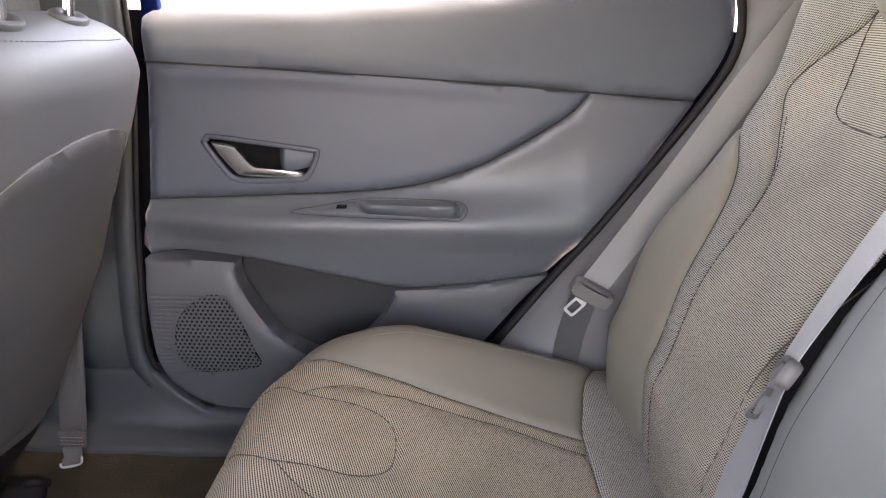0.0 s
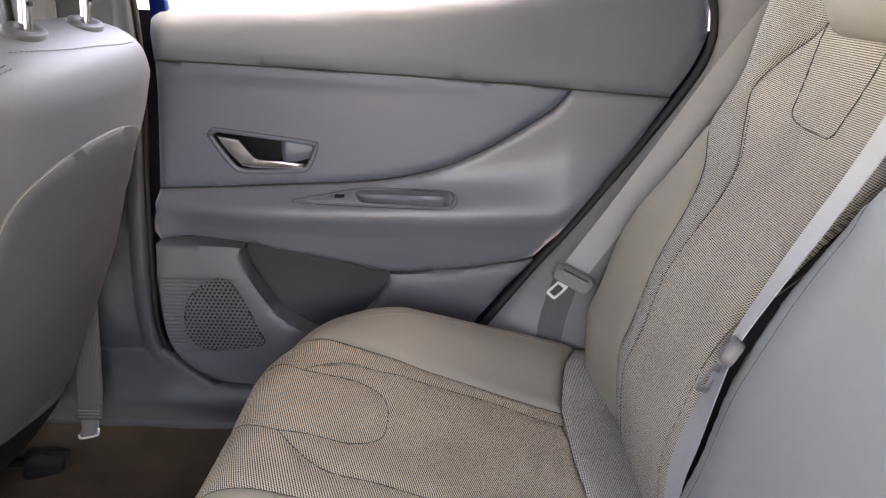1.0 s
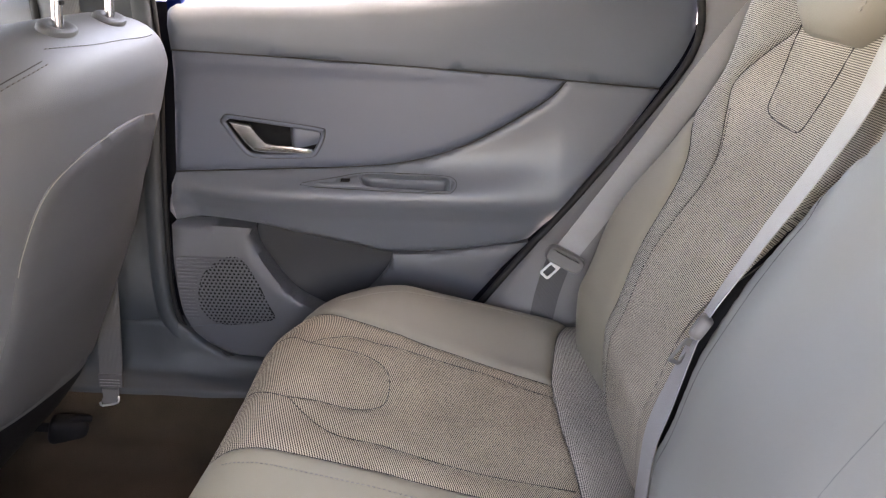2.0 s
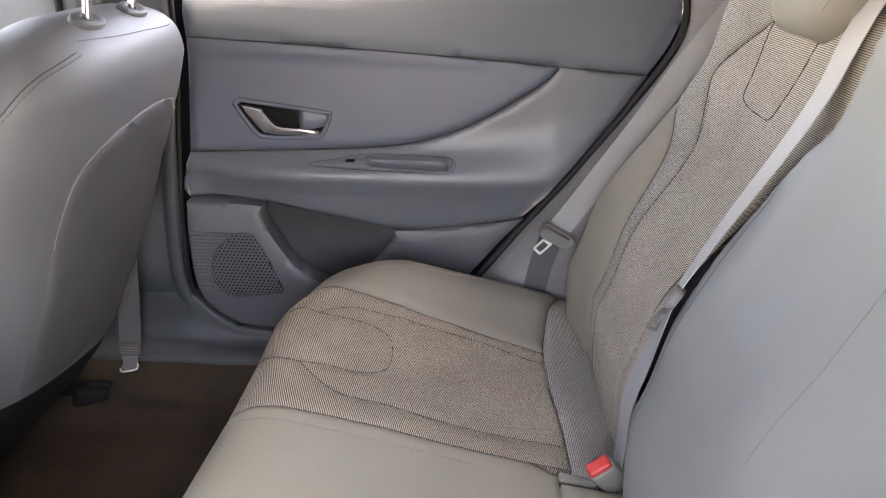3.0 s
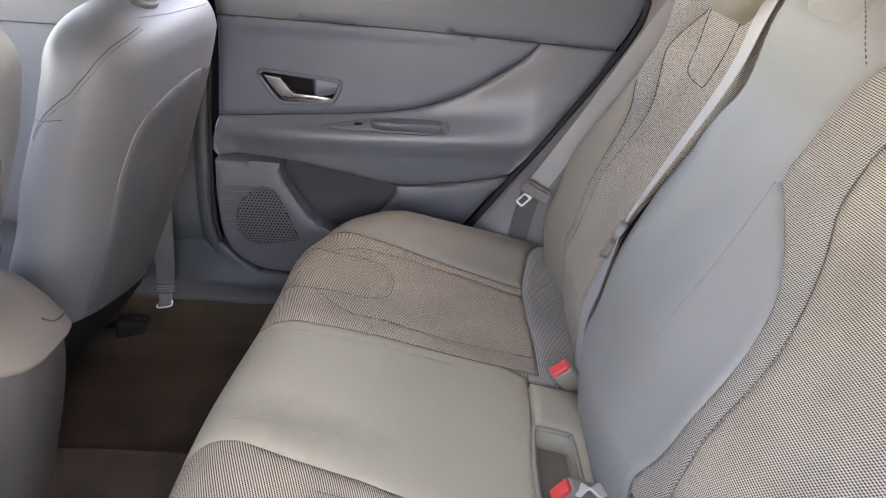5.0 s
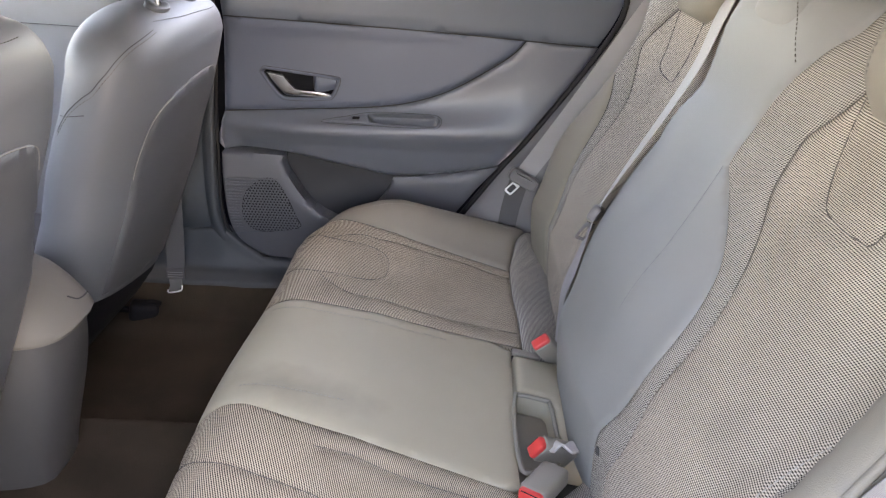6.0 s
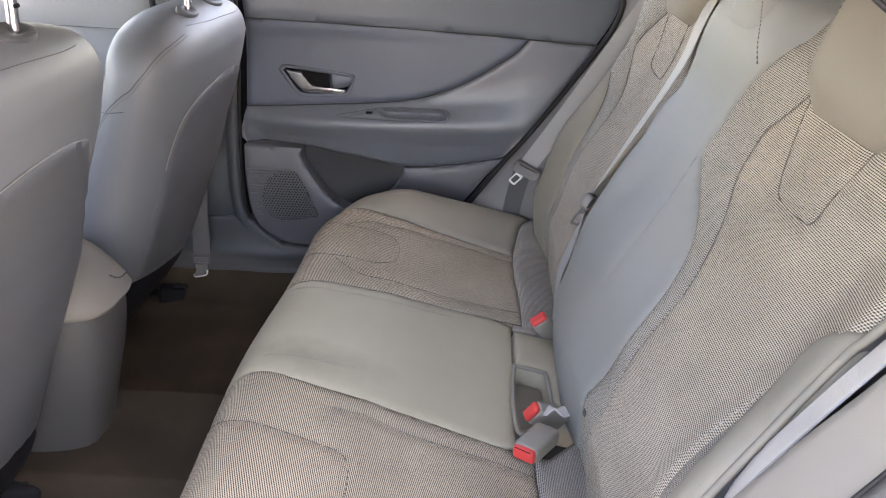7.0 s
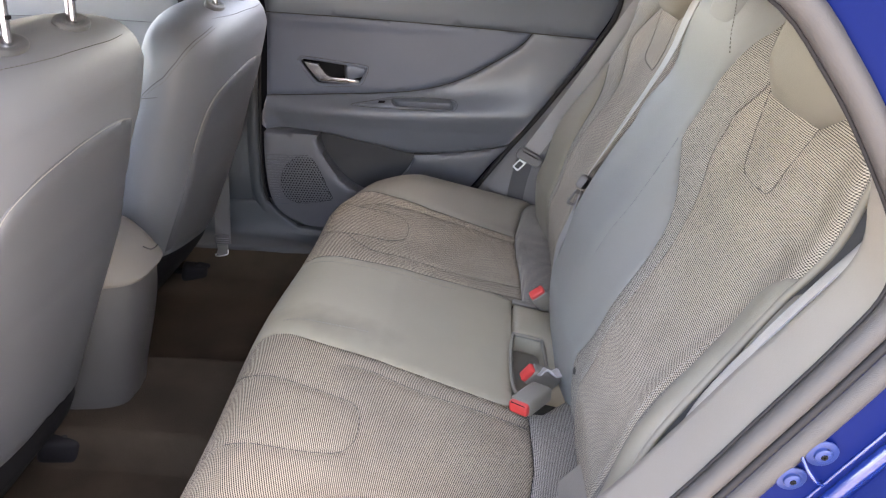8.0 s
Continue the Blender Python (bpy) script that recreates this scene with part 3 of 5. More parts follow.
# speaker grille: a honeycomb over a black backing, with fine slats beside it
GRILLE = spline([(-0.448, 0.402), (-0.492, 0.365), (-0.508, 0.31), (-0.498, 0.268), (-0.462, 0.246), (-0.40, 0.252), (-0.352, 0.265), (-0.362, 0.30), (-0.385, 0.36), (-0.412, 0.402)], 4, True)
part("speaker_backing", patch(GRILLE, face(lambda x, z: speaker_y(x, z) - 0.0052), 0.02, 0.0, 0.01, 0.0), BLACK, door)
verts, polys = [], []
pitch = 0.0088
for r in range(24):
    for c in range(26):
        x, z = -0.52 + c * pitch + (r % 2) * pitch / 2, 0.238 + r * pitch * 0.866
        if not inside([(x, z)], GRILLE)[0]:
            continue
        k = len(verts)
        for rad, dy in ((pitch * 0.577, -0.0075), (pitch * 0.37, -0.0075), (pitch * 0.34, -0.0055)):
            for j in range(6):
                a = math.pi / 6 + j * math.pi / 3
                px, pz = x + rad * math.cos(a), z + rad * math.sin(a)
                verts.append((px, speaker_y(px, pz) + dy, pz))
        for q in (0, 6):
            polys += [(k + q + j, k + q + (j + 1) % 6, k + q + 6 + (j + 1) % 6, k + q + 6 + j) for j in range(6)]
part("speaker_grille", faces(verts, polys, None, 30), DOOR_LOW, door, "grey honeycomb speaker grille")
verts, polys = [], []
for i in range(18):
    z = 0.262 + i * 0.0082
    x0 = float(np.interp(z, [0.24, 0.30, 0.34, 0.42], [-0.534, -0.544, -0.546, -0.543]))
    x1 = float(np.interp(z, [0.24, 0.27, 0.31, 0.365, 0.40], [-0.50, -0.512, -0.516, -0.50, -0.44]))
    if z > 0.397:
        x1 = -0.405
    k = len(verts)
    for x in (x0, x1):
        for dz, dy in ((-0.0028, -0.0045), (-0.0012, -0.0066), (0.0012, -0.0066), (0.0028, -0.0045)):
            verts.append((x, speaker_y(x, z) + dy, z + dz))
    polys += [(k + j, k + j + 1, k + j + 5, k + j + 4) for j in range(3)]
BACKING = [(-0.541, 0.262), (-0.545, 0.30), (-0.546, 0.34), (-0.544, 0.404), (-0.41, 0.404), (-0.445, 0.398), (-0.495, 0.362), (-0.513, 0.31), (-0.506, 0.264)]
part("slat_backing", patch(BACKING, face(lambda x, z: speaker_y(x, z) - 0.0050), 0.012, 0.0, 0.01, 0.0), DOOR_LOW, door)
part("speaker_slats", faces(verts, polys, None, 30), DOOR_LOW, door)
# thin cord put in for the highlight where the panel changes plane
part("panel_line", tube([(x, speaker_y(x, z) - 0.0042, z) for x, z in spline([(-0.536, 0.236), (-0.45, 0.248), (-0.352, 0.262)], 6)], 0.0010, 6), DOOR_UP, door, "thin raised line for a highlight")

# release handle in its bezel
def on_insert(x, z, d):
    return (x, insert_y(x, z) - 0.006 + d, z)


def inset(line, d):
    """A closed line moved inwards by an even distance."""
    k = len(line)
    area = sum(a[0] * b[1] - b[0] * a[1] for a, b in zip(line, line[1:] + line[:1]))
    out = []
    for i in range(k):
        t = (Vector(line[(i + 1) % k]) - Vector(line[i - 1])).normalized() * math.copysign(1, area)
        out.append((line[i][0] - t.y * d, line[i][1] + t.x * d))
    return out


bez = part("handle_bezel", loft([[on_insert(x, z, d) for x, z in inset(BEZ, f)] for f, d in ((0.0, 0.006), (0.0, -0.0004), (0.0012, -0.0012), (0.0060, -0.0012), (0.0075, 0.0), (0.0085, 0.004))], True, False), DOOR_IN, door, "slate plastic handle surround")
part("handle_recess", loft([[on_insert(x, z, d) for x, z in shrink(inset(BEZ, 0.0082), f)] for f, d in ((1.0, 0.001), (0.99, 0.022), (0.4, 0.026), (0.001, 0.027))], True, False), BLACK, bez, "black handle recess")
HAND = [(-0.420, 0.6775), (-0.378, 0.672), (-0.368, 0.659), (-0.352, 0.641), (-0.338, 0.6335), (-0.262, 0.629), (-0.2585, 0.6245), (-0.268, 0.6205), (-0.352, 0.6205), (-0.374, 0.623), (-0.392, 0.640), (-0.412, 0.665)]
part("release_handle", loft([[(x, insert_y(x, z) - 0.006 - 0.004 + d - 0.006 * smooth(-0.42, -0.36, x), z) for x, z in shrink(HAND, f)] for f, d in ((0.55, -0.004), (0.86, -0.002), (0.96, 0.001), (1.0, 0.005), (1.0, 0.014))], True, True, angle=50), SATIN, bez, "satin chrome release handle")
part("bezel_gap", tube([on_insert(x, z, 0.0005) for x, z in BEZ], 0.0010, 6, True), THREAD, bez, "dark gap round the surround")
rows = []
for i in range(13):
    f = i / 12
    x = -0.307 + 0.060 * f
    zt, zb = 0.672 - 0.004 * f, 0.6285 + 0.010 * f * f
    depth = 0.022 * (1 - smooth(0.0, 0.16, f)) + 0.0005 + 0.011 * max(0.0, f - 0.16) ** 1.4
    rows.append([on_insert(x, zb + (zt - zb) * j / 6, depth + 0.004 * (2 * j / 6 - 1) ** 2) for j in range(7)])
part("lock_pad", loft(rows, False, False, None, 80), DOOR_IN, bez, "slate grey lock pad")

# switch plate and pull cup on the armrest top
PLATE = spline([(-0.285, 0.5575), (-0.22, 0.571), (-0.159, 0.583), (-0.08, 0.585), (-0.003, 0.585), (0.016, 0.580), (0.021, 0.570), (0.012, 0.558), (-0.01, 0.555), (-0.155, 0.554)], 4, True)
arm_s = face(arm_y)
part("switch_plate", patch(PLATE, arm_s, 0.008, 0.0062, 0.004, 0.004, hole=CUP), DOOR_ARM, door, "grey window switch plate")
cup_rows = [laid(shrink(CUP, f), arm_s, h) for f, h in ((1.03, 0.0060), (1.02, 0.0080), (0.98, 0.0080), (0.95, 0.005), (0.90, -0.010), (0.80, -0.014), (0.4, -0.015), (0.001, -0.015))]
pull = part("pull_cup", loft(cup_rows, True, False), DOOR_ARM, door, "recessed pull cup")
part("plate_gap", tube(laid(PLATE, arm_s, 0.0050), 0.0007, 5, True), THREAD, door)
part("window_switch", patch(spline([(-0.232, 0.5665), (-0.186, 0.573), (-0.183, 0.568), (-0.188, 0.5635), (-0.23, 0.5625)], 3, True), arm_s, 0.006, 0.0135, 0.004, 0.008), BLACK, door, "black window switch")
part("switch_mark", patch([(-0.206, 0.5665), (-0.194, 0.5685), (-0.194, 0.5640), (-0.206, 0.5635)], arm_s, 0.004, 0.0142, 0.002, 0.001), TRIM_PALE, door)
SHELL = [(x, z) for x, y, z in ring_rows([(0.078, 0)], 1)[0] if z < 0.89]
part("door_shell", patch(SHELL, face(lambda x, z: 0.812 + 0.02 * smooth(0.3, 0.6, z)), 0.04, 0.0, 0.01, 0.0), PAINT, door, "blue outer door skin")
part("door_liner", patch(SHELL, face(lambda x, z: 0.80), 0.04, 0.0, 0.01, 0.0), BLACK, door)
# dark seams between the door's panels
for line in (CREASE, CURVE):
    part("panel_gap", tube([(x, 0.7338 if line is CREASE else 0.7445, z) for x, z in line], 0.0015, 5), THREAD, door)
part("door_glass", patch([(-0.50, 0.885), (0.22, 0.945), (0.40, 0.955), (0.33, 1.03), (0.10, 1.14), (-0.38, 1.155), (-0.49, 1.10)], face(lambda x, z: 0.775 - 0.18 * (z - 0.9)), 0.06, 0.0, 0.01, 0.002), GLASS, door, "clear side window glass").visible_shadow = False

part("window_frame", box((0.030, 0.020, 0.24), 0.004, (-0.508, 0.775, 0.985), (0, 0, 0)), PAINT, door, "blue painted window frame post")

# front passenger door, seen past the seat
fdoor = thing("front_door", "closed grey front passenger door trim", "car door")
part("upper_trim", patch([(-1.5, 0.772), (-1.0, 0.772), (-0.762, 0.766), (-0.752, 0.83), (-0.748, 0.90), (-1.0, 0.90), (-1.5, 0.89)], face(upper_y), 0.03, 0.006, 0.014, 0.03), FRONT_TRIM, fdoor)
part("insert_panel", patch([(-1.5, 0.12), (-0.745, 0.12), (-0.755, 0.45), (-0.764, 0.764), (-1.0, 0.770), (-1.5, 0.770)], face(lambda x, z: 0.748), 0.04, 0.004, 0.012, 0.03), FRONT_TRIM, fdoor)
part("panel_gap", tube([(-1.5, 0.744, 0.771), (-1.0, 0.744, 0.771), (-0.764, 0.744, 0.765)], 0.002, 5), THREAD, fdoor)
part("door_seal", tube(spline([(-0.755, 0.715, 0.15), (-0.752, 0.72, 0.5), (-0.738, 0.72, 0.80), (-0.735, 0.72, 1.1)], 5), 0.011, 8), RUBBER, fdoor, "black rubber door seal")

nfd = copy_thing(fdoor, Matrix.Identity(4))
nfd.scale = (1, -1, 1)
tagged(nfd, "closed grey driver's door trim")

# ---- fixed trim along the far side, and its twin on the near side ----
def edge_x(z):
    return float(np.interp(z, [p[1] for p in REAR_EDGE[:8]] + [0.94, 1.03, 1.10], [p[0] for p in REAR_EDGE[:8]] + [0.418, 0.36, 0.25]))


def pillar_lower(x, z):
    return 0.716 - 0.02 * smooth(-0.605, -0.65, x) * smooth(-0.73, -0.69, x) * smooth(0.18, 0.36, z) + 0.012 * smooth(0.30, 0.20, z)


for sign in (1, -1):
    def mirrored(fn, s=sign):
        f = normals(lambda x, z: (x, s * fn(x, z), z))
        return f if s > 0 else flip(f)
    side = 1 if sign > 0 else -1
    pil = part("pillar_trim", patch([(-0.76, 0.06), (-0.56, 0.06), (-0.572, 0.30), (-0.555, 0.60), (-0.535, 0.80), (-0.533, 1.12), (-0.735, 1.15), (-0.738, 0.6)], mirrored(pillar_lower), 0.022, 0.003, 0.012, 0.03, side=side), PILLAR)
    tagged(pil, "grey moulded centre pillar trim of the car", "pillar trim", kind="structure")
    prof = [(0.648, 0.095), (0.650, 0.114), (0.658, 0.122), (0.672, 0.127), (0.69, 0.131), (0.705, 0.142), (0.713, 0.160), (0.74, 0.164)]
    rows = []
    for i in range(40):
        x = -1.5 + i * 0.045
        e = 0.09 * smooth(-0.42, -0.57, x) ** 2 * smooth(-0.95, -0.75, x)
        rows.append([(x, sign * y, z + e * smooth(0.122, 0.155, z)) for y, z in spline(prof, 4)])
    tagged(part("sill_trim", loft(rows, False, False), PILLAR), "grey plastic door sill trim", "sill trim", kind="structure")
    CP = [(0.0, 0.16), (0.022, 0.225), (0.076, 0.312), (0.168, 0.442), (0.25, 0.55), (0.342, 0.684), (0.395, 0.765), (0.428, 0.822), (0.44, 0.875), (0.43, 0.94), (0.40, 1.0), (0.36, 1.06), (0.45, 1.10), (0.85, 1.05), (0.85, 0.6), (0.60, 0.2)]
    if sign > 0:
        data = patch(CP, mirrored(lambda x, z: 0.712 - 0.045 * smooth(0.0, 0.085, 0.85 * (x - edge_x(z)))), 0.022, 0.008, 0.02, 0.02)
    else:
        steps = [(0.003, 0.0), (0.004, 0.15), (0.006, 0.8), (0.009, 0.95), (0.02, 1.0), (0.06, 1.0), (0.12, 1.3), (0.15, 4.0)]
        data = loft([[(x, -0.706 + f * (0.706 - float(np.interp(z, [0.55, 0.634, 0.734, 0.82, 0.9], [0.625, 0.622, 0.626, 0.636, 0.642]))) * smooth(1.0, 0.90, z), z)
                      for x, y, z in ring_rows([(off, 0.0)], -1)[0][:66]] for off, f in steps], False, False, None, 80)
    # same trim both sides; daylight at the near opening is put into its paler colour
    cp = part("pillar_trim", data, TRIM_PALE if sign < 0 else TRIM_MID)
    tagged(cp, "grey moulded rear pillar trim, near side in a lit tone" if sign < 0 else "grey moulded rear pillar trim beside the seat", "pillar trim", kind="structure")

# door striker on the near jamb
striker = thing("door_striker", "blue painted striker plate with two screw heads", "striker")
for x, z, r in ((0.404, 0.716, 0.0068), (0.386, 0.685, 0.0065)):
    m = pose(x, -0.7285, z, 90, 0, 0)
    w = part("washer", turned([(r * 2.0, 0.0), (r * 2.0, 0.0012), (r * 1.8, 0.0020), (r * 1.1, 0.0022)], m, 24), SCREW_PAINT, striker, "pale blue painted washer")
    part("screw", turned([(r * 1.15, 0.002), (r * 1.1, 0.0045), (r * 0.9, 0.0055), (r * 0.45, 0.0055), (r * 0.38, 0.0035)], m, 20), SCREW_PAINT, w, "blue painted screw head")
    for k in range(3):
        part("recess", box((r * 0.75, 0.0016, r * 0.2), 0.0, (x, -0.7338, z), (0, 60 * k + 15, 0)), BLACK, w)
part("striker_loop", tube(spline([(0.388, -0.729, 0.712), (0.392, -0.738, 0.704), (0.400, -0.741, 0.695), (0.408, -0.738, 0.688), (0.412, -0.729, 0.684)], 5), 0.0016, 8), PAINT_HIGHLIGHT, striker, "painted striker loop")
# cords along the fold carry its sky highlight in a lighter blue
part("jamb_edge", tube([Vector(r) for r in ring_rows([(0.091, 0.733)], -1)[0][4:44]], 0.0075, 12), PAINT_HIGHLIGHT, body, "painted edge of the jamb in a highlight tone")
part("jamb_ridge", tube([Vector(r) for r in ring_rows([(0.079, 0.7285)], -1)[0][4:44]], 0.0018, 8), PAINT_HIGHLIGHT, body, "thin raised line in the jamb, in a highlight tone")

# ---- rear bench: cushion ----
def cush_z(x, y):
    if x > -0.07:
        z = 0.36 - 0.222 * (x + 0.07)
    else:
        z = 0.36 + 0.004 * math.sin(min(1.0, (-0.07 - x) / 0.13) * 1.57)
    return z


def cushion_place(u, y):
    """u runs from the crease (0.30) forward over the front roll and down the front face."""
    lead = -0.010 * smooth(0.40, 0.10, abs(y)) - 0.012 * smooth(0.25, -0.10, y)
    R = 0.12
    rise = 0.026 * smooth(0.48, 0.61, abs(y)) * smooth(-0.27, -0.06, u) - 0.010 * smooth(0.50, 0.66, abs(y)) * smooth(-0.12, -0.26, u)
    drop = 9.0 * max(0.0, abs(y) - 0.635) ** 1.6 - rise
    sag = 0.006 * math.exp(-(((abs(y) - 0.345) / 0.1) ** 2 + ((u - 0.02) / 0.13) ** 2))
    crown = 0.006 * smooth(0.2, 0.0, abs(y))
    if u > -0.2:
        x, z = u, cush_z(u, y)
    else:
        a = (-0.2 - u) / R
        if a < 1.35:
            x, z = -0.2 - R * math.sin(a), 0.364 - R * (1 - math.cos(a))
        else:
            d = (a - 1.35) * R
            x, z = -0.2 - R * math.sin(1.35) - 0.22 * d, 0.364 - R * (1 - math.cos(1.35)) - 0.97 * d
    x += (lead - 0.008) * smooth(-0.1, -0.3, u)
    x += 0.052 * smooth(0.50, 0.66, abs(y)) * smooth(-0.05, -0.35, u)
    return (x, y, z - drop - sag + crown)


cushion_s = normals(cushion_place)
bench = thing("rear_seat_cushion", "grey vinyl and woven cloth rear bench cushion", "car seat")
FAR_OUT = spline([(-0.45, 0.60), (-0.30, 0.592), (-0.225, 0.568), (-0.144, 0.530), (-0.055, 0.498), (0.03, 0.482), (0.103, 0.467), (0.198, 0.452)], 6)
FAR_IN = spline([(-0.45, 0.235), (-0.30, 0.210), (-0.222, 0.190), (-0.141, 0.169), (-0.061, 0.153), (0.058, 0.146), (0.207, 0.147)], 6)
REAR_SEAM = spline([(0.246, 0.634), (0.222, 0.585), (0.208, 0.52), (0.198, 0.452), (0.199, 0.34), (0.205, 0.26), (0.207, 0.147)], 6)


def twin(line):
    return [(u, -y) for u, y in line]


N_OUT, N_IN = twin(FAR_OUT), spline([(-0.45, -0.145), (-0.30, -0.115), (-0.242, -0.119), (-0.203, -0.136), (-0.143, -0.161), (-0.059, -0.185), (0.021, -0.199), (0.091, -0.211), (0.207, -0.232)], 6)
N_REAR = spline([(0.246, -0.634), (0.222, -0.585), (0.208, -0.52), (0.204, -0.43), (0.212, -0.36), (0.210, -0.29), (0.207, -0.232)], 6)
LOOP = spline([(-0.45, 0.51), (-0.33, 0.515), (-0.26, 0.500), (-0.213, 0.462), (-0.143, 0.440), (-0.111, 0.423), (-0.089, 0.402), (-0.077, 0.371), (-0.075, 0.332), (-0.080, 0.302), (-0.100, 0.287), (-0.130, 0.285), (-0.177, 0.299), (-0.219, 0.308), (-0.257, 0.332), (-0.33, 0.38), (-0.45, 0.415)], 5)
INNER = spline([(-0.219, 0.308), (-0.194, 0.275), (-0.166, 0.244), (-0.137, 0.223), (-0.099, 0.213), (-0.038, 0.202), (0.07, 0.192), (0.20, 0.198)], 6)
OUTER = spline([(-0.215, 0.464), (-0.195, 0.477), (-0.160, 0.487), (-0.133, 0.482), (-0.096, 0.468), (-0.001, 0.453), (0.082, 0.444), (0.152, 0.425), (0.196, 0.418)], 6)
N_LOOP = spline([(-0.45, -0.18), (-0.356, -0.195), (-0.269, -0.233), (-0.223, -0.252), (-0.191, -0.266), (-0.142, -0.285), (-0.098, -0.302), (-0.080, -0.322), (-0.075, -0.352), (-0.075, -0.385), (-0.093, -0.416), (-0.144, -0.423), (-0.199, -0.417), (-0.30, -0.405), (-0.36, -0.44), (-0.45, -0.46)], 5)
N_INNER = spline([(-0.125, -0.207), (-0.070, -0.219), (-0.012, -0.235), (0.05, -0.245), (0.132, -0.256), (0.205, -0.272)], 6)
cut = REAR_SEAM[18:]
part("cloth_insert", patch(FAR_OUT + cut[1:] + list(reversed(FAR_IN))[1:], cushion_s, 0.010, 0.003, 0.012, 0.02, [LOOP, INNER, OUTER], 0.004, swap=True), RIBBED, bench, "striped beige-grey woven cloth insert")
ncut = N_REAR[18:]
part("cloth_insert", patch(N_OUT + ncut[1:] + list(reversed(N_IN))[1:], cushion_s, 0.010, 0.003, 0.012, 0.02, [N_LOOP, N_INNER], 0.004, swap=True), RIBBED, bench, "striped beige-grey woven cloth insert")
outer = FAR_OUT + list(reversed(REAR_SEAM[:19]))[1:] + spline([(0.246, 0.634), (0.19, 0.70), (0.08, 0.715), (-0.1, 0.70), (-0.22, 0.69), (-0.45, 0.68)], 6)[1:]
part("side_bolster", patch(outer, cushion_s, 0.011, 0.008, 0.022, 0.03), LEATHER, bench, "grey vinyl side bolster")
part("side_bolster", patch(twin(FAR_OUT) + list(reversed(N_REAR[:19]))[1:] + twin(spline([(0.246, 0.634), (0.19, 0.70), (0.08, 0.715), (-0.1, 0.70), (-0.22, 0.69), (-0.45, 0.68)], 6)[1:]), cushion_s, 0.011, 0.008, 0.022, 0.03), LEATHER, bench, "grey vinyl side bolster")
part("centre_panel", patch(FAR_IN[:-3] + [(0.184, 0.128)] + [(0.180, 0.02), (0.177, -0.10), (0.179, -0.214)] + list(reversed(N_IN))[3:], cushion_s, 0.011, 0.003, 0.014, 0.03), LEATHER_LIT, bench, "smooth grey vinyl centre seat panel with a faint darker patch")
strip_far = REAR_SEAM + [(0.207, 0.135), (0.30, 0.135), (0.315, 0.30), (0.31, 0.50), (0.30, 0.66)]
part("rear_strip", patch(strip_far, cushion_s, 0.010, 0.007, 0.018, 0.03, swap=True), STRIP, bench, "dark woven cloth strip")
part("rear_strip", patch(N_REAR + [(0.235, -0.225), (0.32, -0.13), (0.33, -0.30), (0.32, -0.50), (0.30, -0.66)], cushion_s, 0.010, 0.007, 0.018, 0.03, swap=True), STRIP, bench, "dark woven cloth strip")
part("centre_rear_panel", patch([(0.188, 0.115), (0.30, 0.122), (0.31, 0.0), (0.318, -0.125), (0.255, -0.125), (0.250, -0.015), (0.243, 0.0), (0.186, 0.002)], cushion_s, 0.009, 0.006, 0.014, 0.06), LEATHER_LIT, bench, "grey vinyl panel with a buckle tray")
TRAY = spline([(0.183, -0.012), (0.19, -0.003), (0.238, -0.003), (0.246, -0.015), (0.25, -0.10), (0.25, -0.14), (0.20, -0.175), (0.183, -0.17), (0.178, -0.09)], 4, True)
part("buckle_tray", patch(TRAY, normals(lambda u, y: (u, y, cush_z(u, y) - 0.036)), 0.01, 0.002, 0.01, 0.01), LEATHER, bench, "recessed buckle tray")
part("tray_rim", tube(laid(TRAY, cushion_s, 0.0005), 0.0042, 8, True), LEATHER, bench, "rolled tray edge")
for line, h in ((LOOP, 0.0004), (INNER, 0.0004), (OUTER, 0.0004), (N_LOOP, 0.0004), (N_INNER, 0.0004), (FAR_IN, 0.0003), (FAR_OUT, 0.0005), (REAR_SEAM, 0.0005), (N_REAR, 0.0005)):
    part("seam", tube(laid(line, cushion_s, h), 0.0007, 5), CLOTH_SEAM if line in (N_LOOP, N_INNER) else THREAD, bench)
part("seam", tube(laid(spline([(-0.20, 0.600), (-0.063, 0.612), (0.018, 0.622), (0.11, 0.626), (0.215, 0.620)], 8), cushion_s, 0.0082), 0.0006, 5), FAINT, bench, "faint stitched seam")
# pale dashes stand in for the highlight along the welt
part("stitching", stitches(laid([(u, y - 0.033) for u, y in FAR_IN[8:31]], cushion_s, 0.0034)), FAINT, bench)
part("stitching", stitches(laid(spline([(-0.250, -0.077), (-0.211, -0.083), (-0.165, -0.094), (-0.097, -0.108)], 6), cushion_s, 0.0034)), FAINT, bench)

# ---- rear bench: backrests ----
BACK0, BACK_UP, BACK_N = Vector((0.211, 0, 0.28)), Vector((0.4415, 0, 0.897)), Vector((-0.897, 0, 0.4415))


def split_y(s):
    """Where the proud centre part ends on its far side."""
    return float(np.interp(s, [0.0, 0.16, 0.22, 0.28, 0.34, 0.40, 0.51, 0.54, 0.90], [0.150, 0.150, 0.160, 0.170, 0.182, 0.190, 0.192, 0.168, 0.168]))


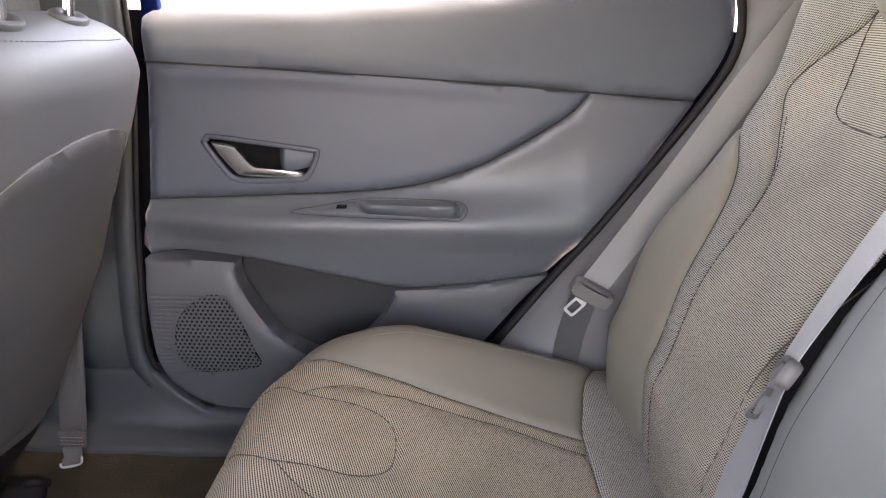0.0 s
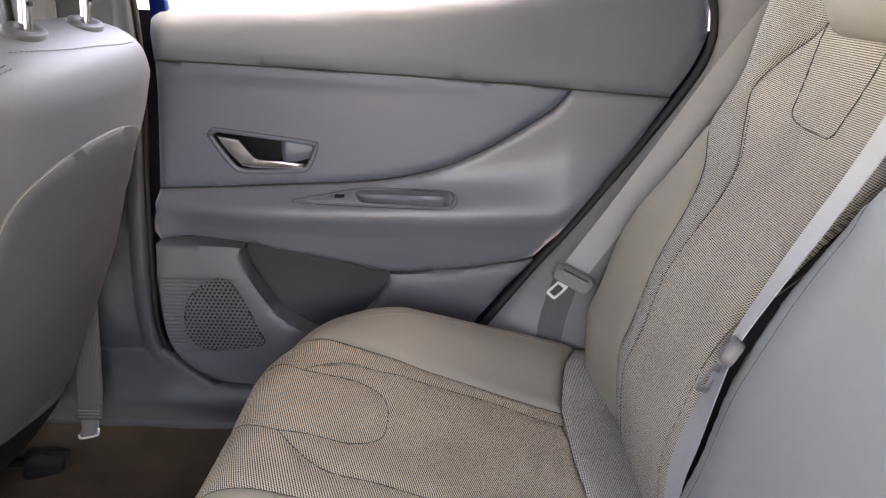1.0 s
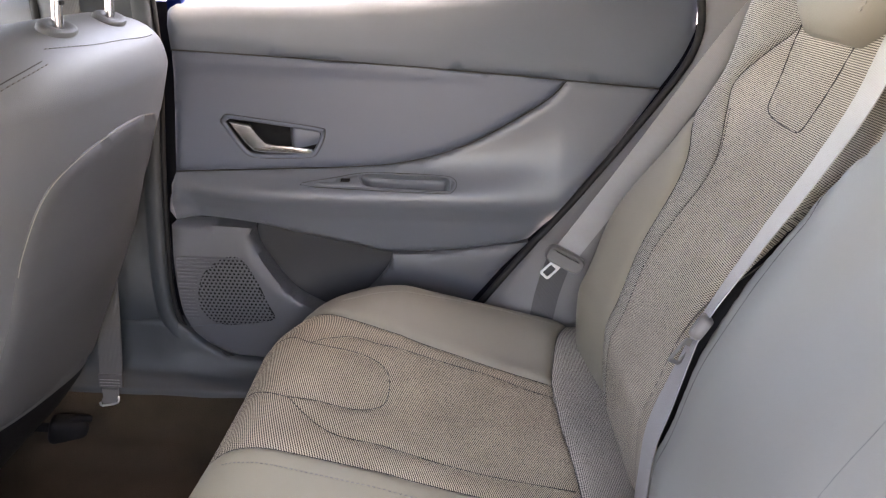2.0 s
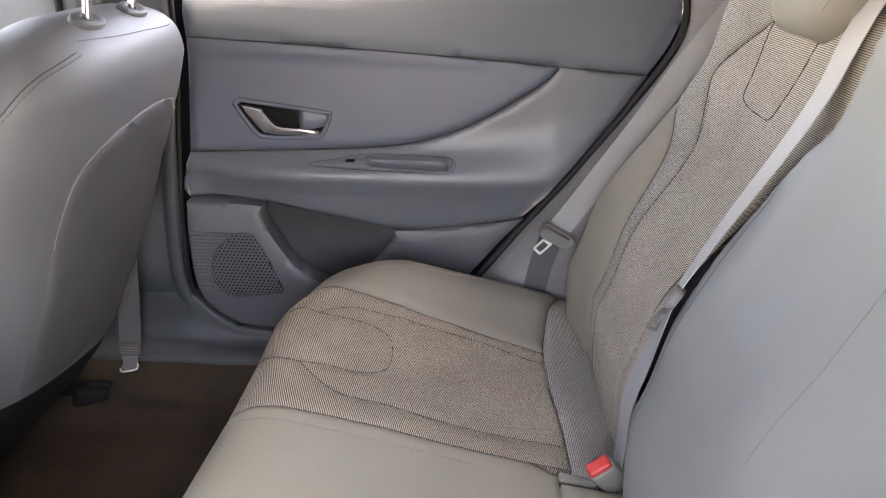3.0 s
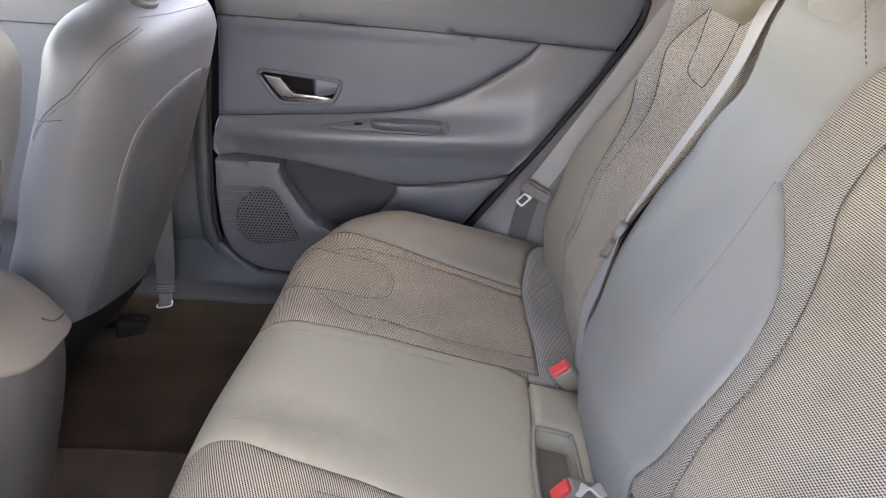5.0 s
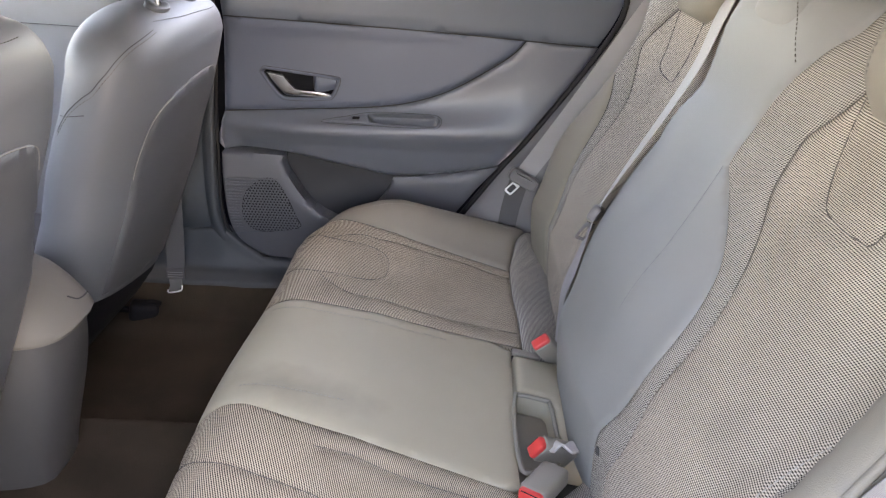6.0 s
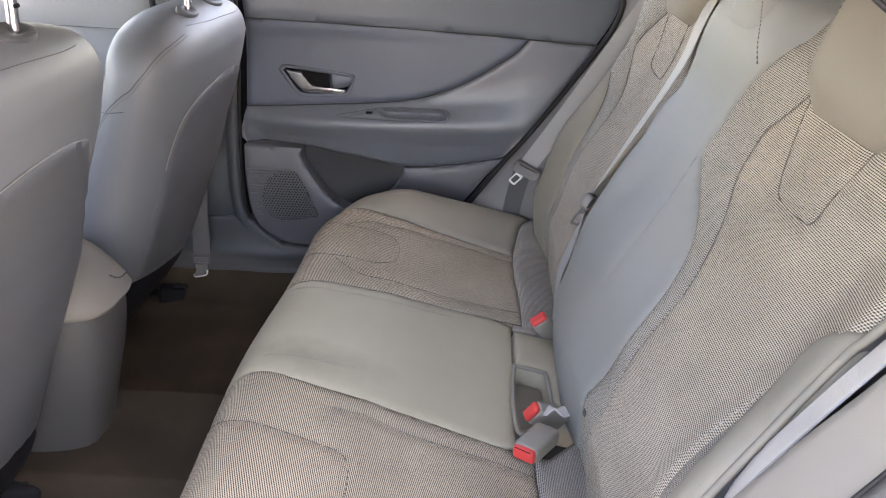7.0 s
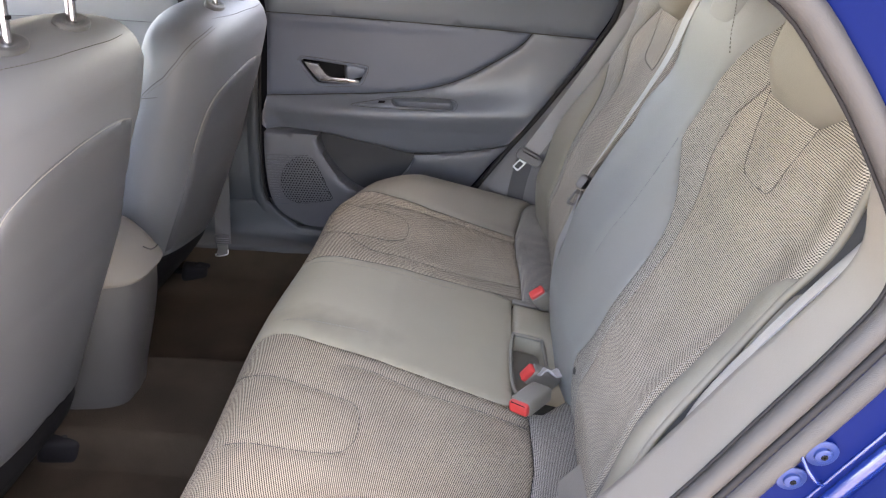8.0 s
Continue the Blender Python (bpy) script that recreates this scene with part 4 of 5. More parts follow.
def back_off(y, s):
    r = abs(y) - 0.345
    o = 0.020 * math.exp(-((s - 0.32) / 0.105) ** 2) + 0.03 * smooth(0.58, 0.72, s)
    o += 0.027 * (smooth(-0.02 + 0.015 * smooth(0.48, 0.55, s), 0.095 - 0.070 * smooth(0.48, 0.55, s), split_y(s) - y) if y > 0 else smooth(-0.24, -0.08, y)) - 0.10 * smooth(0.76, 0.90, s)
    if 0.02 < y <= split_y(s) and s > 0.32:
        o += 0.024 * (math.exp(-((s - 0.32) / 0.23) ** 2) - math.exp(-((s - 0.32) / 0.105) ** 2)) * smooth(0.02, 0.10, y) * smooth(0.62, 0.54, s)
    if y > split_y(s):
        o -= 0.014 * smooth(0.045, 0.0, y - split_y(s)) * smooth(0.56, 0.48, s)
    o += 0.03 * smooth(0.12, 0.24, r) - 0.13 * (smooth(0.225, 0.385, r) if y > 0 else smooth(0.27, 0.40, r))
    return o - 0.095 * max(0.0, (0.16 - s) / 0.16) ** 1.25 - 0.007 * smooth(0.30, 0.16, s)


def back_place(y, s):
    return BACK0 + Vector((0, y, 0)) + BACK_UP * s + BACK_N * back_off(y, s)


back_s = flip(normals(back_place))
far_back = thing("rear_bench", "narrow split rear backrest in vinyl and cloth", "car seat", "rear backrests")
near_back = thing("rear_bench", "wide split rear backrest with a vinyl centre", "car seat", "rear backrests")
TOP = 0.86
F_BOL = spline([(0.455, 0.02), (0.474, 0.138), (0.486, 0.306), (0.507, 0.393), (0.536, 0.456), (0.574, 0.498), (0.625, 0.545), (0.665, 0.56)], 6)
F_INR = spline([(0.425, 0.02), (0.434, 0.133), (0.439, 0.282), (0.469, 0.444), (0.523, 0.536), (0.547, 0.588), (0.512, 0.642), (0.462, 0.69), (0.44, 0.74)], 6)
F_INL = spline([(0.215, 0.02), (0.228, 0.163), (0.232, 0.245), (0.224, 0.325), (0.212, 0.41), (0.205, 0.48)], 6)
F_NOT = spline([(0.445, 0.72), (0.455, 0.68), (0.457, 0.627), (0.451, 0.585), (0.435, 0.570), (0.408, 0.564), (0.365, 0.562), (0.331, 0.565), (0.328, 0.60), (0.308, 0.668), (0.295, 0.72)], 6)
# the edges of the two backrests along their split: vinyl centre, and cloth beside it
SPLIT = [(0.148, 0.02), (0.148, 0.10), (0.149, 0.16), (0.154, 0.22), (0.161, 0.28), (0.172, 0.34), (0.180, 0.40), (0.182, 0.46), (0.182, 0.512), (0.177, 0.526), (0.158, 0.542), (0.151, 0.57), (0.150, 0.64), (0.152, 0.76), (0.152, TOP)]
SPLIT_FAR = [(0.175, 0.02), (0.178, 0.10), (0.188, 0.16), (0.205, 0.22), (0.218, 0.28), (0.228, 0.34), (0.232, 0.40), (0.230, 0.46), (0.216, 0.512), (0.200, 0.534), (0.168, 0.550), (0.156, 0.57), (0.155, 0.64), (0.157, 0.76), (0.157, TOP)]
# cloth strip outside the inner seam, then the inner panel and the head panel
o_strip = F_BOL[:-6] + [(0.655, 0.60), (0.645, TOP), (0.44, TOP), (0.44, 0.74)] + list(reversed(F_INR))[1:]
part("bolster_cloth", patch(o_strip, back_s, 0.011, 0.006, 0.016, 0.02, swap=False, side=-1), STRIP, far_back, "woven cloth bolster")
i_panel = F_INR + [(0.44, TOP)] + list(reversed(SPLIT_FAR))
part("cloth_panel", patch(i_panel, back_s, 0.010, 0.007, 0.02, 0.02, [F_NOT, F_INL], 0.004, side=-1), FABRIC, far_back, "striped beige-grey woven cloth panel")
# black sheet laid in the split to paint the deep shade there
part("split_shade", patch([(y + 0.012, s) for y, s in SPLIT_FAR] + list(reversed([(y - 0.03, s) for y, s in SPLIT])), lambda y, s: (Vector(back_s(y, s)[0]) - BACK_N * (0.012 + 0.8 * max(0.0, back_off(y, s) - back_off(0.23, s))), back_s(y, s)[1]), 0.014, 0.0, 0.01, 0.0, side=-1), BLACK, far_back, "black sheet for the shade between the backrests")
part("side_bolster", patch(F_BOL + [(0.68, 0.5), (0.70, 0.3), (0.70, 0.02)], back_s, 0.011, 0.008, 0.022, 0.03, side=-1), LEATHER, far_back, "grey vinyl side bolster")
for line, h, mat in ((F_BOL, 0.0005, THREAD), (F_INR, 0.0005, THREAD), (F_NOT, 0.0044, THREAD), (F_INL, 0.0036, CLOTH_SEAM)):
    part("seam", tube(laid(line, back_s, h), 0.0009, 5), mat, far_back)
part("stitching", stitches(laid([(y - 0.012, s) for y, s in F_INR[2:26]], back_s, 0.0068)), THREAD, far_back)

N_CB = spline([(-0.19, 0.02), (-0.204, 0.14), (-0.232, 0.24), (-0.240, 0.34), (-0.208, 0.425), (-0.165, 0.478), (-0.113, 0.522), (-0.079, 0.550), (-0.084, 0.62), (-0.128, 0.69), (-0.148, 0.722), (-0.168, 0.755), (-0.18, TOP)], 6)
N_INR = spline([(-0.265, 0.02), (-0.277, 0.163), (-0.278, 0.265), (-0.272, 0.377), (-0.215, 0.491), (-0.175, 0.555), (-0.169, 0.614), (-0.195, 0.652), (-0.222, 0.689), (-0.235, 0.74)], 6)
N_INL = spline([(-0.51, 0.02), (-0.52, 0.20), (-0.515, 0.38), (-0.525, 0.451), (-0.555, 0.52)], 6)
N_NOT = spline([(-0.24, 0.72), (-0.235, 0.693), (-0.242, 0.618), (-0.268, 0.578), (-0.304, 0.571), (-0.34, 0.573), (-0.362, 0.579), (-0.368, 0.616), (-0.398, 0.678), (-0.40, 0.72)], 6)
N_OUTER = spline([(-0.565, 0.02), (-0.56, 0.20), (-0.545, 0.32), (-0.515, 0.43), (-0.498, 0.49), (-0.505, 0.525), (-0.53, 0.545), (-0.545, 0.552), (-0.562, 0.556)], 6)
FOLD = spline([(-0.121, 0.30), (-0.106, 0.40), (-0.096, 0.44), (-0.077, 0.535)], 6)
part("centre_panel", patch(list(reversed(SPLIT)) + N_CB, back_s, 0.010, 0.004, 0.02, 0.06, [FOLD], 0.0016, side=-1), LEATHER_COOL, near_back, "smooth grey vinyl centre backrest panel")
part("crease", tube(laid(FOLD, back_s, 0.0029), 0.0004, 5), SEAT_BACK, near_back, "faint crease in the vinyl")
part("bolster_cloth", patch(N_CB + [(-0.235, TOP)] + list(reversed(N_INR)), back_s, 0.010, 0.003, 0.012, 0.02, side=-1), STRIP, near_back, "woven cloth bolster")
N_INL2 = N_INL + [(-0.557, 0.58), (-0.557, 0.68), (-0.557, TOP)]
part("cloth_panel", patch(N_INR + [(-0.24, TOP)] + list(reversed(N_INL2)), back_s, 0.010, 0.007, 0.02, 0.003, [N_NOT], 0.004, side=-1), FABRIC, near_back, "striped beige-grey woven cloth panel")
part("bolster_cloth", patch(N_INL2 + [(-0.576, TOP), (-0.574, 0.62), (-0.567, 0.556)] + list(reversed(N_OUTER)), back_s, 0.010, 0.001, 0.006, 0.003, side=-1), STRIP, near_back, "coarse woven cloth side strip")
part("side_bolster", patch(N_OUTER + [(-0.562, 0.53), (-0.567, 0.46), (-0.590, 0.35), (-0.604, 0.255), (-0.615, 0.02)], back_s, 0.011, 0.009, 0.024, 0.01, side=-1), LEATHER, near_back, "grey vinyl side bolster")
WELT = [(-0.577, 0.80), (-0.576, 0.70), (-0.575, 0.62), (-0.568, 0.556), (-0.563, 0.53), (-0.568, 0.46), (-0.591, 0.35), (-0.605, 0.255), (-0.616, 0.02)]
edge = laid(spline(WELT, 5), back_s, -0.001)
part("side_panel", loft([edge, [q - BACK_N * 0.05 + Vector((0, 0.004, 0)) for q in edge], [q - BACK_N * 0.14 + Vector((0, 0.03, 0)) for q in edge]], False, False), SEAT_PANEL, near_back, "grey side of the backrest")
part("welt", tube(laid(spline(WELT, 5), back_s, 0.0015), 0.0042, 8), LEATHER, near_back, "piped edge welt")
for line, h in ((N_INR, 0.0005), (N_NOT, 0.0044), (N_OUTER, 0.0005)):
    part("seam", tube(laid(line, back_s, h), 0.0007, 5), CLOTH_SEAM, near_back)
part("stitching", stitches(laid([(y + 0.006, s) for y, s in N_INL], back_s, 0.0050)), STITCH, near_back, "pale dotted stitching")
part("stitching", stitches(laid([(y - 0.007, s) for y, s in N_INR[3:22]], back_s, 0.0052)), STITCH, near_back, "pale dotted stitching")
EDGE_SEAM = spline([(0.152, 0.53), (0.147, 0.46), (0.136, 0.40), (0.125, 0.34), (0.119, 0.28), (0.115, 0.22), (0.112, 0.15), (0.112, 0.08)], 6)
part("seam", tube(laid(EDGE_SEAM, back_s, 0.0038), 0.0006, 5), THREAD, near_back)
for y, b in ((0.492, far_back), (0.248, far_back), (-0.222, near_back), (-0.477, near_back)):
    q, n = back_s(y, 0.134)
    m = Matrix.Translation(Vector(q) + n * 0.0015) @ n.to_track_quat("Z", "Y").to_matrix().to_4x4()
    part("anchor_tag", turned([(0.007, 0.0), (0.007, 0.003), (0.005, 0.004), (0.003, 0.002)], m, 14), PLASTIC, b, "small dark child-seat anchor tag")


def headrest(name, y0, w, h, d, s0, lean, parent_label, low=0.55, out=0.0, soft=1.0, group="rear headrests"):
    """A padded headrest: a rounded block on the backrest's slope."""
    ob = thing(name, parent_label, "headrest", group)
    rows = []
    n = 28
    for i in range(15):
        t = i / 14
        e = max(low, (1 - abs(2 * t - 1) ** 5) ** 0.45 if 0 < t < 1 else 0.0)
        row = []
        for j in range(n):
            a = 2 * math.pi * j / n
            c, sn = math.cos(a), math.sin(a)
            py = y0 + (w / 2) * e * math.copysign(abs(c) ** 0.55, c) * (0.86 + 0.14 * smooth(0, 0.6, t))
            pn = d * (0.5 + 0.5 * e * math.copysign(abs(sn) ** 0.6, sn)) * (soft + (1 - soft) * smooth(0, 0.35, t)) + lean * t
            row.append(BACK0 + Vector((0, py, 0)) + BACK_UP * (s0 + h * t) + BACK_N * (pn - 0.01 + out))
        rows.append(row)
    pad = part("pad", loft(rows, True, True, None, 80), LEATHER_COOL if abs(y0) < 0.1 else LEATHER, ob, "grey vinyl headrest pad")
    line = []
    for i in range(2, 13):
        line.append(rows[i][16 if abs(y0) < 0.1 else (10 if y0 > 0 else 4)])
    part("stitching", stitches([p + (BACK_N * 0.0006) for p in line]), FAINT, ob)
    return ob


headrest("headrest", 0.345, 0.25, 0.20, 0.085, 0.675, 0.02, "grey vinyl outer rear headrest")
headrest("headrest", -0.345, 0.25, 0.20, 0.085, 0.675, 0.02, "grey vinyl outer rear headrest")
headrest("headrest", 0.018, 0.175, 0.25, 0.070, 0.650, 0.0, "grey vinyl centre rear headrest", 0.95, 0.008, 0.5)

part("stitching", stitches(laid(spline([(-0.03, 0.755), (-0.082, 0.72), (-0.118, 0.688)], 8), back_s, 0.0125), 0.004, 0.004, 0.0008), CLOTH_SEAM, near_back, "dark stitched shoulder seam")

# ---- belts and buckles ----
far_belt = thing("seat_belt", "grey rear seat belt with a metal tongue", "seat belt", "rear seat belts")
sash = spline([(0.575, 0.625, 1.04), (0.466, 0.652, 0.855), (0.346, 0.652, 0.65), (0.222, 0.645, 0.452)], 8)
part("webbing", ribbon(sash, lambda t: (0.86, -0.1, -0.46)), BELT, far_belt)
# the lap end carries its shade in a darker webbing colour
part("lap_webbing", ribbon(spline([(0.222, 0.648, 0.455), (0.205, 0.655, 0.37), (0.195, 0.652, 0.27)], 6), lambda t: (0.93, -0.1, -0.25)), BELT_SHADED, far_belt)


def latch_plate(m, parent, length, height, label):
    """A moulded latch plate with a slot for the webbing: x its length, y its thickness, z across."""
    n = 32

    def outline(a, b, cx, cz, pinch):
        pts = []
        for j in range(n):
            t = 2 * math.pi * j / n
            c, q = math.cos(t), math.sin(t)
            x = a * math.copysign(abs(c) ** 0.55, c)
            pts.append((cx + x, cz + b * math.copysign(abs(q) ** 0.6, q) * (1 - pinch * (1 - (x / a) ** 2))))
        return pts
    out, small = outline(length / 2, height / 2, 0, 0, 0.14), outline(length / 2 * 0.93, height / 2 * 0.86, 0, 0, 0.14)
    slot = outline(length * 0.34, height * 0.045, 0, height * 0.20, 0.0)
    rows = [[m @ Vector((x, d, z)) for x, z in line] for line, d in
            ((slot, 0.004), (slot, -0.006), (small, -0.0085), (out, -0.004), (out, 0.004), (small, 0.007), (slot, 0.004))]
    return part("latch_plate", loft(rows, True, False, None, 50), LATCH, parent, label)


latch = latch_plate(pose(0.230, 0.636, 0.462, 0, 28, 0), far_belt, 0.078, 0.040, "grey plastic latch plate")


def tongue(m, parent, mat=STEEL, label="bright steel tongue"):
    out = [(-0.009, 0), (-0.0105, -0.006), (-0.0105, -0.030), (-0.008, -0.034), (0.008, -0.034), (0.0105, -0.030), (0.0105, -0.006), (0.009, 0)]
    inn = [(-0.006, -0.008), (-0.0068, -0.011), (-0.0068, -0.026), (-0.0058, -0.0295), (0.0058, -0.0295), (0.0068, -0.026), (0.0068, -0.011), (0.006, -0.008)]
    rows = []
    for line, d in ((inn, 0.0012), (inn, -0.0012), (out, -0.0012), (out, 0.0012), (inn, 0.0012)):
        rows.append([m @ Vector((x, d, z)) for x, z in line])
    return part("tongue", loft(rows, True, False, None, 30), mat, parent, label)


tongue(pose(0.216, 0.634, 0.452, 0, 42, 0) @ Matrix.Scale(1.05, 4), latch)

mid_belt = thing("seat_belt", "grey rear seat belt lying over the backrest, in a lit tone", "seat belt", "rear seat belts")


def on_back(rows):
    return [BACK0 + Vector((0, y, 0)) + BACK_UP * s + BACK_N * o for y, s, o in rows]


mid_path = spline([tuple(p) for p in on_back([(0.226, 0.90, -0.055), (0.223, 0.80, 0.042), (0.221, 0.75, 0.047), (0.218, 0.69, 0.041), (0.212, 0.62, 0.030), (0.204, 0.54, 0.030), (0.200, 0.46, 0.032), (0.195, 0.40, 0.034), (0.186, 0.34, 0.037), (0.182, 0.30, 0.032), (0.178, 0.22, 0.014), (0.162, 0.16, 0.006), (0.152, 0.10, -0.020), (0.15, 0.05, -0.045)])], 6)


def mid_across(path):
    """The belt's width direction: flat at the top, tipped into the gap lower down."""
    return lambda t: Vector((0, 1, 0)) - BACK_N * float(np.interp((Vector(path[int(t * (len(path) - 1) + 0.5)]) - BACK0).dot(BACK_UP), [0.20, 0.30, 0.34, 0.46, 0.54, 0.69], [0.0, 0.28, 0.34, 0.19, 0.15, 0.0]))


part("webbing", ribbon(mid_path[:51], mid_across(mid_path[:51]), 0.044), BELT_HALF_LIT, mid_belt)
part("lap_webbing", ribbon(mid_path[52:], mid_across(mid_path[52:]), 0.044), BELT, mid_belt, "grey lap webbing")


def on_edge(y, s, o, turn):
    """A pose over the backrest with z up its slope and x turned from across the cabin to into the seat."""
    x = Vector((0, math.cos(turn), 0)) - BACK_N * math.sin(turn)
    return Matrix.Translation(on_back([(y, s, o)])[0]) @ Matrix((x, BACK_UP.cross(x), BACK_UP)).transposed().to_4x4()


lp = latch_plate(on_edge(0.176, 0.319, 0.040, 0.50) @ pose(0, 0, 0, 0, 10, 0), mid_belt, 0.050, 0.036, "grey plastic latch plate")
tongue(on_edge(0.184, 0.296, 0.032, 1.19) @ pose(0, 0, 0, 0, 4, 0) @ Matrix.Scale(1.12, 4), lp, ZINC, "dull steel tongue")

near_belt = thing("seat_belt", "grey rear seat belt along the near pillar, in its brightest lit tone", "seat belt", "rear seat belts")
npath = spline([(0.56, -0.588, 1.05), (0.467, -0.600, 0.876), (0.424, -0.600, 0.804), (0.382, -0.600, 0.731), (0.331, -0.600, 0.630), (0.345, -0.57, 0.54), (0.36, -0.55, 0.42), (0.37, -0.54, 0.30)], 8)
NA = Vector((0.205, 0.944, -0.273)).normalized()
NB = Vector((0.36, 0.87, -0.29)).normalized()
npath = [tuple(Vector(q) + (NB - NA) * 0.0235 + Vector((0.004, 0.007, 0.0))) for q in npath]
NA = NB
part("webbing", ribbon(npath, lambda t: NA, 0.047), BELT_LIT, near_belt)
for e in (-1, 1):
    part("selvedge", tube([Vector(q) + NA * (0.0235 * e) for q in npath], 0.0011, 6), BELT, near_belt, "grey woven belt edge")


def buckle(m, label, size=1.0):
    """A push-button buckle: a tapered shell with a red button in its end; z is its length."""
    ob = thing("belt_buckle", label, "buckle", "buckles on the bench")
    s = size
    part("shell", box((0.040 * s, 0.026 * s, 0.070 * s), 0.006 * s, (0, 0, -0.030 * s), (0, 0, 0), 3, (1.0, 1.0)), GREY_SOFT, ob, "grey plastic buckle shell")
    part("button", box((0.035 * s, 0.021 * s, 0.016 * s), 0.005 * s, (0, 0.0, 0.0045 * s), (0, 0, 0), 3), RED, ob, "red release button")
    part("slot", box((0.026 * s, 0.0018 * s, 0.004 * s), 0.0006, (0, 0.0080 * s, 0.0100 * s)), BLACK, ob)
    ob.matrix_world = m
    return ob


def facing(at, n, along):
    """A pose at a place with z along n and x near along."""
    z = Vector(n).normalized()
    x = (Vector(along) - z * Vector(along).dot(z)).normalized()
    m = Matrix((x, z.cross(x), z)).transposed().to_4x4()
    return Matrix.Translation(at) @ m


buckle(facing((0.240, 0.118, 0.336), (-0.55, -0.35, 0.75), (0.9, 0.15, 0.5)), "grey buckle with red button tucked in its slot")
buckle(facing((0.192, -0.255, 0.336), (-0.55, -0.78, 0.12), (0.75, -0.5, 0.1)), "grey buckle with red button lying on the bench", size=1.08)
buckle(facing((0.212, -0.150, 0.326), (-0.75, -0.30, 0.45), (0.45, -0.1, 0.85)), "grey buckle with red button in the buckle tray", size=1.0)
stalk = thing("buckle_strap", "crumpled pale grey buckle strap", "strap")
part("webbing", ribbon(spline([(0.225, -0.165, 0.334), (0.240, -0.150, 0.338), (0.254, -0.154, 0.330), (0.270, -0.142, 0.324), (0.290, -0.140, 0.300)], 6), lambda t: (0.35, -0.7, 0.6 - 0.9 * t), 0.024, 0.003), BELT_LIT, stalk)
part("slot_trim", box((0.055, 0.016, 0.010), 0.004, (0.212, 0.128, 0.300), (0, 12, 0)), GREY_SOFT, bench, "grey slot trim")

# ---- front seats ----
FZ = [0.12, 0.2, 0.3, 0.4, 0.5, 0.6, 0.724, 0.8, 0.885]
FX = [-0.735, -0.70, -0.657, -0.612, -0.568, -0.535, -0.482, -0.460, -0.462]


def seat_point(a, z, yc):
    """a: angle round the section (pi/2 is the middle of the back face)."""
    xb = float(np.interp(z, FZ, FX))
    t = max(0.0, (z - 0.66) / 0.238)
    w = 0.272 * max(0.02, 1 - t ** 6.5) ** 0.5 * (1 - 0.06 * smooth(0.5, 0.15, z))
    d = 0.19 * max(0.05, 1 - max(0, (z - 0.76) / 0.136) ** 4) ** 0.5
    c, s = math.cos(a), math.sin(a)
    y = yc - w * math.copysign(abs(c) ** 0.72, c)
    x = xb - d / 2 + d / 2 * math.copysign(abs(s) ** 0.78, s) - (0.19 - d) * (0.12 + 0.45 * smooth(0.80, 0.885, z))
    return Vector((x, y, z - 0.14 * max(0.0, xb - 0.05 - x) * smooth(0.66, 0.86, z)))


